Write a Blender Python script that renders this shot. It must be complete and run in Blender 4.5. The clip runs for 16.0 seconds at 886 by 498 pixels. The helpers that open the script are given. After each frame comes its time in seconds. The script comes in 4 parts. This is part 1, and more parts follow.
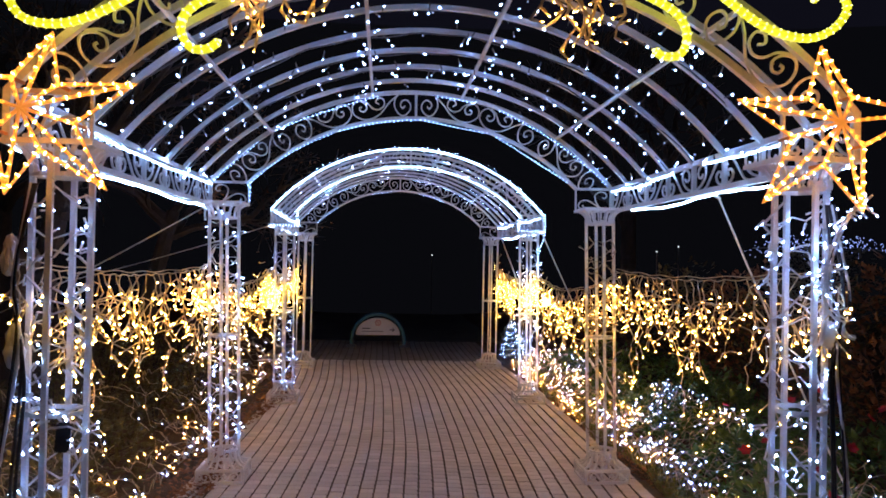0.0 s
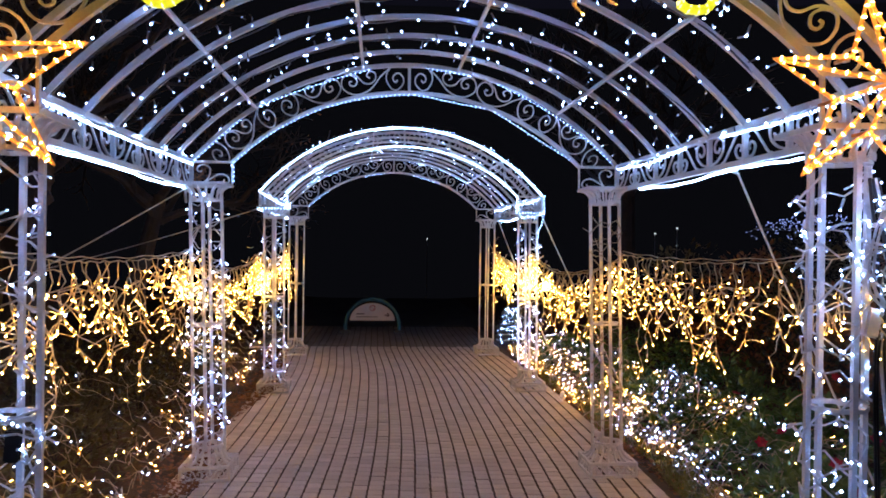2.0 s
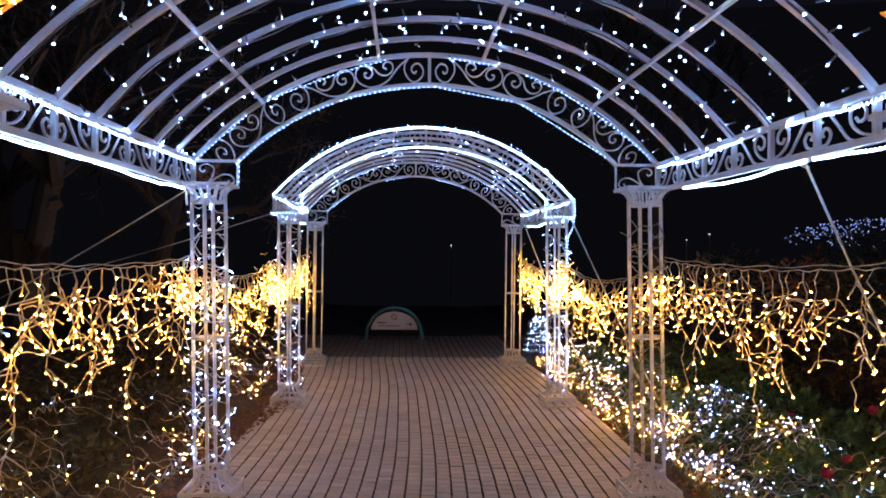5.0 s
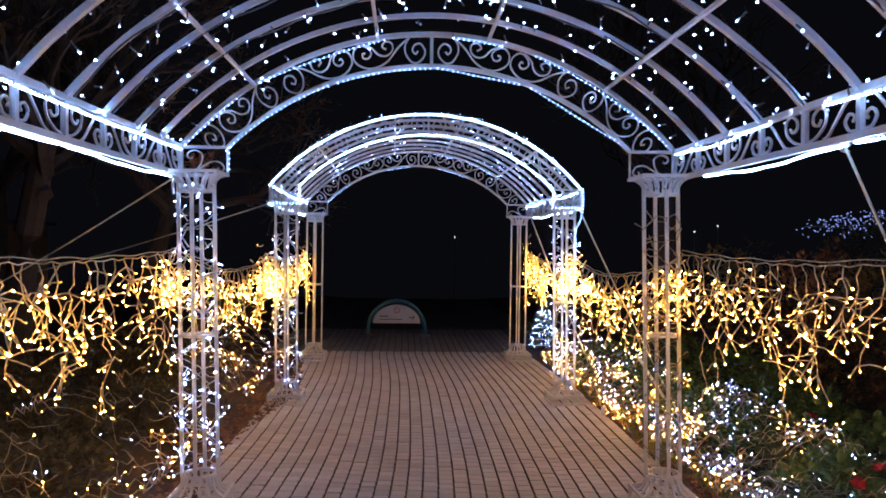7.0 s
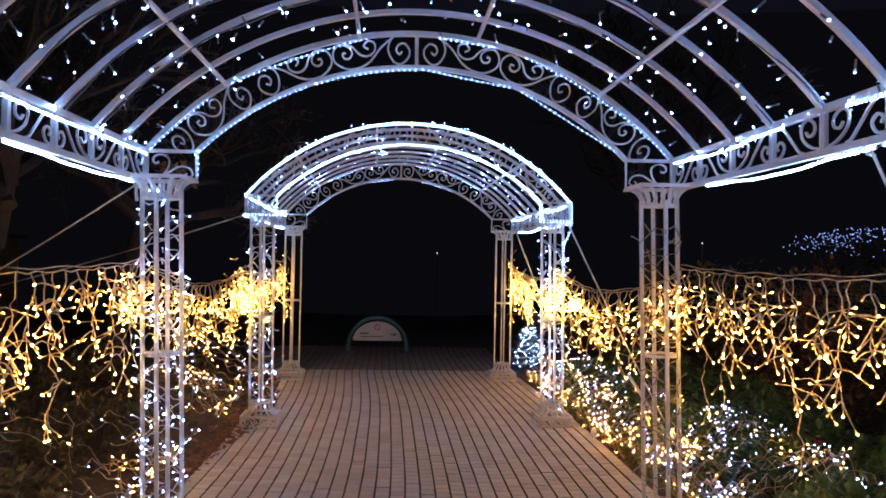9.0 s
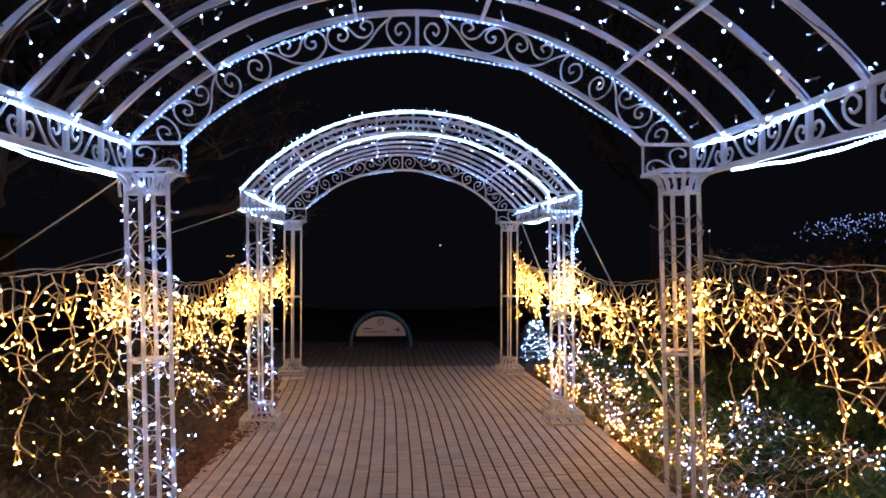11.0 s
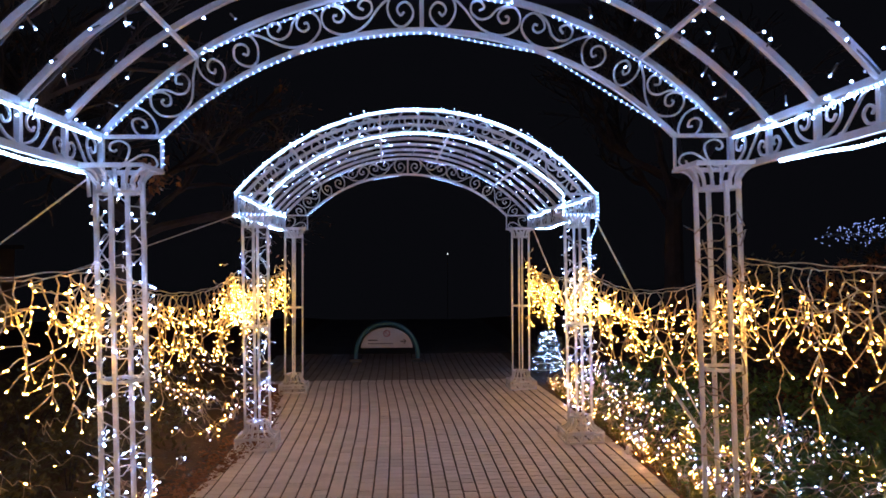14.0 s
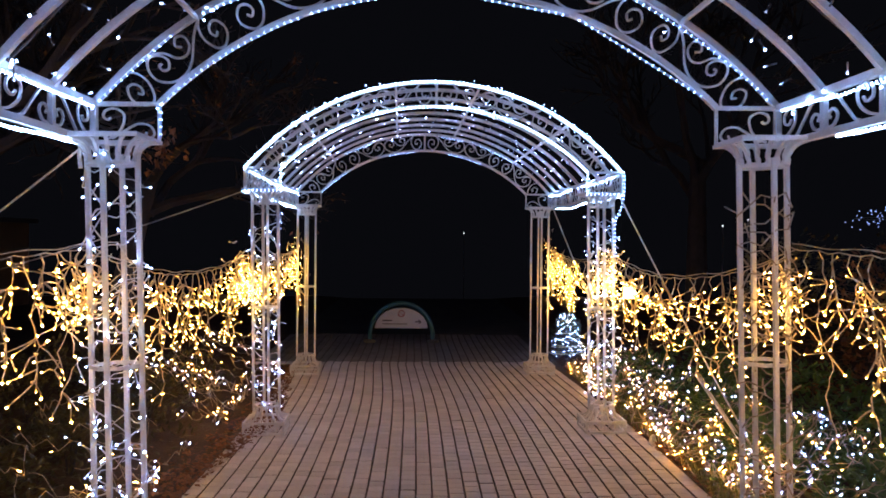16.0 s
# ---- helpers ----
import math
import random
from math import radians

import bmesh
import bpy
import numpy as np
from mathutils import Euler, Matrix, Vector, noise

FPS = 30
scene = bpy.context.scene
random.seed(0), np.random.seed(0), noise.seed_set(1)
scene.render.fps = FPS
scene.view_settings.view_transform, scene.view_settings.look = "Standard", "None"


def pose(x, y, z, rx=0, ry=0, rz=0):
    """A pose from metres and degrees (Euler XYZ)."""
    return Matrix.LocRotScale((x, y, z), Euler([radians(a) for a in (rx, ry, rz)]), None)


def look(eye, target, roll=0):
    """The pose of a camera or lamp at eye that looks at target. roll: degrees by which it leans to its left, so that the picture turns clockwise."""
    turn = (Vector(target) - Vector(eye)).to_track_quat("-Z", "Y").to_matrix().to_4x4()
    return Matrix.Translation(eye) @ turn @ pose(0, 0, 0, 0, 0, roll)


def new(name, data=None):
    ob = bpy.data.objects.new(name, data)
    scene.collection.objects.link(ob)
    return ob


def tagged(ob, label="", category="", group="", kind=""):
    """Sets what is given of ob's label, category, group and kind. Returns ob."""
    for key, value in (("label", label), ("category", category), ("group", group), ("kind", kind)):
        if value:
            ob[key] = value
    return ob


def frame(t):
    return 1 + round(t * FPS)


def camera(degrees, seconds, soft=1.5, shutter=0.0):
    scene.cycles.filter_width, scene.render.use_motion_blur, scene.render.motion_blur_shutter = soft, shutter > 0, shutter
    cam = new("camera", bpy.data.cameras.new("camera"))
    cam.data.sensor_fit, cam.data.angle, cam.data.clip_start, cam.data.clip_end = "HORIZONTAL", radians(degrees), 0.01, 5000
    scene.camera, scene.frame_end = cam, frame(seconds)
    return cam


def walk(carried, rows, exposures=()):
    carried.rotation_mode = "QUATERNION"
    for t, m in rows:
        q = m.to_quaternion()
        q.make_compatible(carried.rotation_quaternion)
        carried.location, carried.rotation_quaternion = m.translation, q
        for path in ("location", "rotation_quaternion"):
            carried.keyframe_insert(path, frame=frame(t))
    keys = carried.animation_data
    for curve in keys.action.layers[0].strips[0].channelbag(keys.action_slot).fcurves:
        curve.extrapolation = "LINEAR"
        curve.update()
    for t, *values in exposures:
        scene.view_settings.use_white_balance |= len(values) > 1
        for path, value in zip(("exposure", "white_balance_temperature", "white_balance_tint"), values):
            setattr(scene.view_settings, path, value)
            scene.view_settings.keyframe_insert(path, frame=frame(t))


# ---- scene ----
cam = camera(59.5, 16.0, soft=1.7)
PATH = [
    (0, (-0.229, 0.588, 1.61), (-0.078, 2.582, 1.641), 1.2),
    (0.5, (-0.226, 0.689, 1.602), (-0.063, 2.683, 1.624), 1.0),
    (1, (-0.225, 0.768, 1.602), (-0.053, 2.761, 1.604), 0.4),
    (1.5, (-0.22, 0.838, 1.607), (-0.051, 2.831, 1.601), 0.4),
    (2, (-0.213, 0.919, 1.607), (-0.048, 2.913, 1.596), 0.8),
    (2.5, (-0.211, 0.997, 1.608), (-0.054, 2.99, 1.596), 0.9),
    (3, (-0.206, 1.066, 1.604), (-0.06, 3.061, 1.604), 0.6),
    (3.5, (-0.197, 1.15, 1.598), (-0.066, 3.146, 1.607), 0.5),
    (6, (-0.154, 1.563, 1.6), (-0.06, 3.561, 1.596), 0.9),
    (6.5, (-0.154, 1.637, 1.603), (-0.059, 3.634, 1.588), 1.0),
    (7, (-0.143, 1.715, 1.601), (-0.051, 3.713, 1.586), 0.8),
    (7.5, (-0.142, 1.78, 1.596), (-0.057, 3.778, 1.591), 0.7),
    (8, (-0.146, 1.865, 1.59), (-0.057, 3.863, 1.592), 0.8),
    (8.5, (-0.147, 1.941, 1.579), (-0.043, 3.939, 1.593), 0.9),
    (9, (-0.147, 2.034, 1.577), (-0.008, 4.029, 1.606), 1.1),
    (11.5, (-0.147, 2.392, 1.594), (-0.013, 4.387, 1.599), -0.0),
    (12, (-0.148, 2.462, 1.592), (-0.007, 4.457, 1.604), -0.0),
    (12.5, (-0.138, 2.548, 1.581), (0.011, 4.542, 1.598), 0.4),
    (13, (-0.134, 2.612, 1.573), (0.0, 4.608, 1.6), 0.3),
    (13.5, (-0.135, 2.708, 1.565), (-0.018, 4.704, 1.605), -0.2),
    (14, (-0.124, 2.79, 1.567), (-0.009, 4.787, 1.6), -0.2),
    (14.5, (-0.111, 2.866, 1.563), (0.005, 4.863, 1.581), 0.7),
    (15, (-0.118, 2.937, 1.572), (0.007, 4.933, 1.57), 1.1),
    (15.5, (-0.121, 3.005, 1.579), (-0.01, 5.002, 1.562), 0.9),
    (16, (-0.119, 3.084, 1.578), (-0.045, 5.083, 1.556), 0.5),
]
walk(cam, [(t, look(eye, target, roll)) for t, eye, target, roll in PATH])

# ---- world: a moonless night sky ----
world = bpy.data.worlds.new("night")
scene.world = world
world.use_nodes = True
world.node_tree.nodes["Background"].inputs[0].default_value = (0.40, 0.40, 0.78, 1)
world.node_tree.nodes["Background"].inputs[1].default_value = 0.0105

# strengths of what glows
WARM, WHITE, ROPE, AMBER, BLUE = 165.0, 168.0, 22.0, 90.0, 2.4
R = random.Random(7)


# ---- materials ----
def material(name, colour, rough=0.6, metal=0.0, vary=0.25, scale=8.0, bump=0.0, fine=60.0, spread=0.0):
    """Principled surface with variation at two scales, and by object where spread is given."""
    m = bpy.data.materials.new(name)
    m.use_nodes = True
    n, l = m.node_tree.nodes, m.node_tree.links
    p = n["Principled BSDF"]
    geo = n.new("ShaderNodeNewGeometry")
    big, small = n.new("ShaderNodeTexNoise"), n.new("ShaderNodeTexNoise")
    big.inputs["Scale"].default_value, small.inputs["Scale"].default_value = scale, fine
    big.inputs["Detail"].default_value, small.inputs["Detail"].default_value = 4, 3
    l.new(geo.outputs["Position"], big.inputs["Vector"])
    l.new(geo.outputs["Position"], small.inputs["Vector"])
    add = n.new("ShaderNodeMath")
    l.new(big.outputs[0], add.inputs[0])
    l.new(small.outputs[0], add.inputs[1])
    last = add.outputs[0]
    if spread:
        info, isle, mul, a1, a2 = (n.new("ShaderNodeObjectInfo"), n.new("ShaderNodeNewGeometry"), n.new("ShaderNodeMath"), n.new("ShaderNodeMath"), n.new("ShaderNodeMath"))
        l.new(info.outputs["Random"], a1.inputs[0])
        l.new(isle.outputs["Random Per Island"], a1.inputs[1])
        mul.operation = "MULTIPLY"
        l.new(a1.outputs[0], mul.inputs[0])
        mul.inputs[1].default_value = spread
        l.new(last, a2.inputs[0])
        l.new(mul.outputs[0], a2.inputs[1])
        last = a2.outputs[0]
    ramp = n.new("ShaderNodeMapRange")
    ramp.inputs[1].default_value, ramp.inputs[2].default_value = 0.55, 1.45 + spread * 1.5
    ramp.inputs[3].default_value, ramp.inputs[4].default_value = 1 - vary, 1 + vary
    l.new(last, ramp.inputs[0])
    mix = n.new("ShaderNodeVectorMath")
    mix.operation = "SCALE"
    mix.inputs[0].default_value = colour
    l.new(ramp.outputs[0], mix.inputs["Scale"])
    l.new(mix.outputs[0], p.inputs["Base Color"])
    rr = n.new("ShaderNodeMapRange")
    rr.inputs[3].default_value, rr.inputs[4].default_value = max(0.05, rough - 0.12), min(1, rough + 0.12)
    l.new(small.outputs[0], rr.inputs[0])
    l.new(rr.outputs[0], p.inputs["Roughness"])
    p.inputs["Metallic"].default_value = metal
    if bump:
        b = n.new("ShaderNodeBump")
        b.inputs["Strength"].default_value, b.inputs["Distance"].default_value = bump, 0.01
        l.new(small.outputs[0], b.inputs["Height"])
        l.new(b.outputs[0], p.inputs["Normal"])
    return m


def glow(name, colour, strength, skin=(0.8, 0.8, 0.8)):
    m = bpy.data.materials.new(name)
    m.use_nodes = True
    p = m.node_tree.nodes["Principled BSDF"]
    p.inputs["Base Color"].default_value = (*skin, 1)
    p.inputs["Roughness"].default_value = 0.3
    p.inputs["Emission Color"].default_value = (*colour, 1)
    p.inputs["Emission Strength"].default_value = strength
    return m


PAINT = material("white_paint", (0.74, 0.74, 0.75), 0.45, 0, 0.16, 5, 0.12, 90)
PAVER = material("clay_paver", (0.57, 0.525, 0.52), 0.85, 0, 0.34, 2.2, 0.5, 70, 0.55)
# the same pavers with a lowered albedo: the light's falloff is in the colour
PAVER_FALLOFF = material("falloff_paver", (0.25, 0.235, 0.225), 0.9, 0, 0.34, 2.2, 0.5, 70, 0.55)
SAND = material("joint_sand", (0.105, 0.082, 0.070), 0.95, 0, 0.3, 6, 0.4, 120)
SOIL = material("soil", (0.075, 0.050, 0.036), 0.95, 0, 0.5, 3, 0.9, 40)
LEAF = material("shrub_leaf", (0.075, 0.135, 0.04), 0.5, 0, 0.5, 4, 0, 50, 0.5)
LEAF_DARK = material("hedge_leaf", (0.085, 0.078, 0.036), 0.6, 0, 0.5, 4, 0, 50, 0.5)
GRASS = material("sedge", (0.13, 0.13, 0.035), 0.6, 0, 0.5, 4, 0, 50, 0.5)
LITTER = material("dead_leaf", (0.20, 0.095, 0.05), 0.8, 0, 0.55, 4, 0, 50, 0.6)
PETAL = material("red_petal", (0.42, 0.02, 0.05), 0.5, 0, 0.3, 9, 0, 60)
BARK = material("bark", (0.058, 0.054, 0.058), 0.9, 0, 0.4, 6, 0.9, 45)
CABLE = material("clear_cable", (0.66, 0.53, 0.34), 0.45, 0, 0.15, 9)
CABLE_WHITE = material("white_cable", (0.70, 0.72, 0.76), 0.45, 0, 0.12, 9)
CABLE_NET = material("brown_net_cable", (0.40, 0.33, 0.24), 0.5, 0, 0.2, 9)
CABLE_GREY = material("grey_cable", (0.10, 0.10, 0.11), 0.5, 0, 0.2, 9)
CABLE_BLACK = material("black_cable", (0.015, 0.015, 0.017), 0.4, 0, 0.2, 9)
PLASTIC = material("white_plastic", (0.72, 0.72, 0.74), 0.35, 0, 0.1, 12)
ROPE_CORD = material("guy_rope", (0.72, 0.72, 0.72), 0.8, 0, 0.2, 30)
TUBE_BLUE = material("blue_green_tube", (0.06, 0.20, 0.25), 0.4, 0, 0.15, 12)
PANEL = material("sign_panel", (0.72, 0.72, 0.74), 0.4, 0, 0.08, 8)
INK = material("dark_ink", (0.03, 0.03, 0.035), 0.5)
INK_RED = material("red_ink", (0.45, 0.04, 0.04), 0.5)
RENDER = material("shed_render", (0.30, 0.22, 0.14), 0.9, 0, 0.3, 2, 0.3)
ORANGE = material("orange_frame", (0.62, 0.25, 0.04), 0.4, 0, 0.15, 9)
G_WARM = glow("warm_led", (1.0, 0.50, 0.085), WARM, (0.8, 0.7, 0.5))
G_WHITE = glow("cool_led", (0.25, 0.46, 1.05), WHITE)
G_ROPE = glow("cool_rope", (0.25, 0.48, 1.0), ROPE)
G_WARM_CAP = glow("warm_led_cap", (1.0, 0.50, 0.06), 1.15, (0.8, 0.7, 0.5))
G_COOL_CAP = glow("cool_led_cap", (0.34, 0.50, 1.0), 1.0)
G_AMBER_CAP = glow("amber_led_cap", (1.0, 0.42, 0.03), 1.5, (0.8, 0.6, 0.3))
G_BEAM = glow("cool_beam_rope", (0.28, 0.54, 1.0), 100.0)
G_TOP = glow("cool_top_rope", (0.27, 0.50, 1.0), 42.0)
G_TUBE = glow("cool_rope_skin", (0.22, 0.38, 1.0), 0.22, (0.30, 0.32, 0.36))
G_AMBER = glow("amber_led", (1.0, 0.44, 0.10), AMBER)
G_AMBER_SKIN = glow("amber_tube", (1.0, 0.31, 0.04), 0.70, (0.6, 0.3, 0.1))
G_YELLOW = glow("yellow_led", (1.0, 1.0, 0.30), 2.6)
G_YELLOW_SKIN = glow("yellow_tube", (0.80, 0.80, 0.02), 0.95, (0.8, 0.8, 0.1))
G_BLUE = glow("blue_led", (0.30, 0.40, 1.0), BLUE)


# the body that goes with each LED's bright tip
CAPS = {G_WARM: G_WARM_CAP, G_WHITE: G_COOL_CAP, G_AMBER: G_AMBER_CAP}


# ---- mesh helpers ----
class Shape:
    """Vertices and faces to be linked as one mesh."""
    def __init__(self):
        self.v, self.f, self.body = [], [], []

    def add(self, verts, faces):
        k = len(self.v)
        self.v += [tuple(v) for v in verts]
        self.f += [tuple(k + i for i in f) for f in faces]

    def box(self, lo, hi):
        (a, b, c), (d, e, g) = lo, hi
        self.add([(a, b, c), (d, b, c), (d, e, c), (a, e, c), (a, b, g), (d, b, g), (d, e, g), (a, e, g)],
                 [(3, 2, 1, 0), (4, 5, 6, 7), (0, 1, 5, 4), (1, 2, 6, 5), (2, 3, 7, 6), (3, 0, 4, 7)])

    def tube(self, pts, r, n=6, flat=1.0, closed=False, up=(0, 0, 1), taper=None):
        """A swept n-gon; n = 4 gives a square bar of half-width r, flat scales it across."""
        pts = [Vector(p) for p in pts]
        if len(pts) < 2:
            return
        rings, up0, m = [], Vector(up), len(pts)
        for i, p in enumerate(pts):
            if closed:
                d = pts[(i + 1) % m] - pts[i - 1]
            else:
                d = pts[min(i + 1, m - 1)] - pts[max(i - 1, 0)]
            if d.length < 1e-9:
                d = Vector((0, 0, 1))
            d.normalize()
            ref = up0 if abs(d.dot(up0)) < 0.97 else (Vector((1, 0, 0)) if abs(d.x) < 0.9 else Vector((0, 1, 0)))
            a = d.cross(ref).normalized()
            b = a.cross(d)
            rr = r * (taper[i] if taper else 1.0)
            off, k = (math.pi / 4, 1.414) if n == 4 else (0, 1)
            rings += [p + (a * math.cos(off + 6.2832 * j / n) * flat + b * math.sin(off + 6.2832 * j / n)) * rr * k for j in range(n)]
        faces, last = [], m if closed else m - 1
        for i in range(last):
            for j in range(n):
                i2, j2 = (i + 1) % m, (j + 1) % n
                faces.append((i * n + j, i * n + j2, i2 * n + j2, i2 * n + j))
        if not closed:
            faces += [tuple(range(n))[::-1], tuple((m - 1) * n + j for j in range(n))]
        self.add(rings, faces)

    def bulb(self, p, d, r=0.005, length=0.022):
        """A small LED: narrow foot, wide shoulder, blunt tip."""
        p, d = Vector(p), Vector(d).normalized()
        a = d.orthogonal().normalized()
        b = d.cross(a)
        ring = [p + d * length * 0.75 + (a * math.cos(t) + b * math.sin(t)) * r for t in (0, 1.571, 3.142, 4.712)]
        k = len(self.f)
        self.body += [k, k + 1, k + 2, k + 3]
        self.add([p, *ring, p + d * length], [(0, 2, 1), (0, 3, 2), (0, 4, 3), (0, 1, 4), (5, 1, 2), (5, 2, 3), (5, 3, 4), (5, 4, 1)])

    def mesh(self, name, mat, smooth=False):
        me = bpy.data.meshes.new(name)
        me.from_pydata(self.v, [], self.f)
        me.materials.append(mat)
        if self.body and mat in CAPS:
            me.materials.append(CAPS[mat])
            for k in self.body:
                me.polygons[k].material_index = 1
        if smooth:
            me.polygons.foreach_set("use_smooth", [True] * len(me.polygons))
        me.update()
        return me


def part(name, shape, mat, parent, label="", kind="", smooth=False):
    ob = new(name, shape.mesh(name, mat, smooth) if isinstance(shape, Shape) else shape)
    ob.parent = parent
    return tagged(ob, label, kind=kind)


def thing(name, label, category, group="", kind="", shape=None, mat=None, at=(0, 0, 0)):
    ob = new(name, shape.mesh(name, mat) if shape else None)
    ob.location = at
    return tagged(ob, label, category, group, kind)


def bezier(pts, n=10):
    """Catmull-Rom through the points."""
    p = [Vector(q) for q in pts]
    p = [p[0] * 2 - p[1]] + p + [p[-1] * 2 - p[-2]]
    out = []
    for i in range(1, len(p) - 2):
        for k in range(n):
            t = k / n
            a, b, c, d = p[i - 1:i + 3]
            out.append(0.5 * ((2 * b) + (c - a) * t + (2 * a - 5 * b + 4 * c - d) * t * t + (3 * b - a - 3 * c + d) * t ** 3))
    return out + [p[-2]]


def scroll(c1, r1, c2, r2, side=1, turns=1.6, n=20):
    """A wrought S-scroll: a curl round c1, a straight run and a counter-curl round c2, in a plane."""
    (x1, y1), (x2, y2) = c1, c2
    d = math.hypot(x2 - x1, y2 - y1)
    al, ph = math.atan2(y2 - y1, x2 - x1), math.acos(min(0.999, (r1 + r2) / d))
    a = al + side * ph

    def curl(cx, cy, r, a0, spin):
        pts = []
        for k in range(n + 1):
            t = k / n
            rr = r * (1 - 0.84 * t ** 1.15)
            b = a0 + spin * 6.2832 * turns * t
            pts.append((cx + rr * math.cos(b), cy + rr * math.sin(b)))
        return pts

    return curl(x1, y1, r1, a, side)[::-1] + curl(x2, y2, r2, a + math.pi, side)


def wrought(ctrl, n=5):
    """A smooth bent bar through control points of a plane."""
    return [(p.x, p.y) for p in bezier([(u, v, 0) for u, v in ctrl], n)]


# motifs of the frieze: along it in metres, across it from 0 to 1
CURL = wrought([(0.135, 0.97), (0.163, 0.75), (0.168, 0.45), (0.137, 0.13), (0.092, 0.07), (0.050, 0.28), (0.044, 0.52), (0.072, 0.73), (0.107, 0.69), (0.122, 0.52), (0.105, 0.38), (0.088, 0.47)])
SWEEP = wrought([(0.135, 0.97), (0.21, 0.64), (0.28, 0.24), (0.35, 0.06), (0.43, 0.08), (0.492, 0.35), (0.494, 0.68), (0.455, 0.90), (0.405, 0.80), (0.384, 0.58), (0.408, 0.41), (0.438, 0.46), (0.438, 0.60), (0.42, 0.60)])
SPRIG = wrought([(0.43, 0.93), (0.378, 0.76), (0.34, 0.48), (0.292, 0.40), (0.25, 0.55), (0.248, 0.80), (0.283, 0.89), (0.31, 0.74), (0.287, 0.62)])
MOTIFS = ((CURL, 0.0, 1.0), (SWEEP, 0.0, 1.0), (SPRIG, 0.0, 1.0), (SWEEP, 1.01, -1.0), (SPRIG, 1.01, -1.0), (CURL, 1.01, -1.0), (CURL, 1.0, 0.87), (SWEEP, 1.0, 0.87), (SPRIG, 1.0, 0.87), (CURL, 1.61, -0.85))
BOX_CURLS = (wrought([(0.24, 0.66), (0.18, 0.60), (0.11, 0.70), (0.15, 0.87), (0.30, 0.93), (0.45, 0.76), (0.43, 0.42), (0.31, 0.13), (0.15, 0.04)]),
             wrought([(0.25, 0.05), (0.45, 0.26), (0.68, 0.48), (0.88, 0.43), (0.96, 0.20), (0.89, 0.06), (0.80, 0.10), (0.83, 0.24)]))
PANEL_CURLS = (wrought([(0.03, 0.95), (0.20, 0.90), (0.38, 0.50), (0.55, 0.10), (0.64, 0.03)]),
               wrought([(0.96, 0.04), (0.78, 0.16), (0.62, 0.45), (0.60, 0.80), (0.72, 0.96), (0.85, 0.80), (0.86, 0.56), (0.76, 0.46), (0.69, 0.60)]),
               wrought([(0.04, 0.06), (0.16, 0.10), (0.23, 0.35), (0.15, 0.54), (0.06, 0.44), (0.09, 0.30)]))

# ---- dimensions of a pavilion ----
HALF, DEEP = 1.571, 3.21          # half its width, its depth
IN = 1.28                         # inner edge of the corner boxes
TOP, LOW = 2.182, 2.008           # rails of the side beams
COL = 1.435                       # column axis from the middle
APEX_O, APEX_I = 2.914, 2.712      # crowns of the outer and inner arch
PANELS, STEP = 8, 0.412
FRONT = (3.44, 9.56)              # fronts of the two pavilions
FAR_DROP, FAR_TURN = 0.018, 0.0175  # the far one stands a little lower and turned about its back
FAR_SET = Matrix.Translation((0, FRONT[1] + DEEP, -FAR_DROP)) @ Matrix.Rotation(FAR_TURN, 4, "Z") @ Matrix.Translation((0, -FRONT[1] - DEEP, 0))
TILT = 0.008                      # the near one is a little high on one side
NEAR_SET = Matrix.Translation((-HALF, 0, TOP)) @ Matrix.Rotation(-TILT, 4, "Y") @ Matrix.Translation((HALF, 0, -TOP))
LEAN = {(0, 0): -0.016, (0, 1): 0.034, (1, 0): 0.026, (1, 1): 0.0}  # how far the feet stand out of plumb, by pavilion and end


def arch_point(half, apex, u):
    """u from -1 to 1 along an arch that springs at TOP."""
    rise = apex - TOP
    rad = (half * half + rise * rise) / (2 * rise)
    a = math.asin(half / rad) * u
    return rad * math.sin(a), apex - rad + rad * math.cos(a)


def arch(half, apex, y, n=40, u0=-1.0, u1=1.0, dz=0.0):
    return [(x, y, z + dz) for x, z in (arch_point(half, apex, u0 + (u1 - u0) * k / n) for k in range(n + 1))]


def fall(y):
    """Height of the paving below the datum of the pavilions' frames."""
    return -0.048


# ---- ground and paving ----
gx = Shape()
NX, NY = 60, 70
for j in range(NY + 1):
    for i in range(NX + 1):
        x, y = -300 * (abs(2 * i / NX - 1) ** 4) * (1 if i < NX / 2 else -1) + (i - NX / 2) * 0.16, -20 + 0.4 * j + 260 * (j / NY) ** 8
        near = max(0.0, min(1.0, (abs(x) - 1.9) / 1.0))
        gx.v.append((x, y, fall(y) - 0.022 + near * (0.07 + 0.06 * noise.noise((x * 0.9, y * 0.9, 0)))))
for j in range(NY):
    for i in range(NX):
        k = j * (NX + 1) + i
        gx.f.append((k, k + 1, k + NX + 2, k + NX + 1))
ground = thing("ground", "dark bare garden soil under the shrubs", "ground", kind="structure", shape=gx, mat=SOIL)

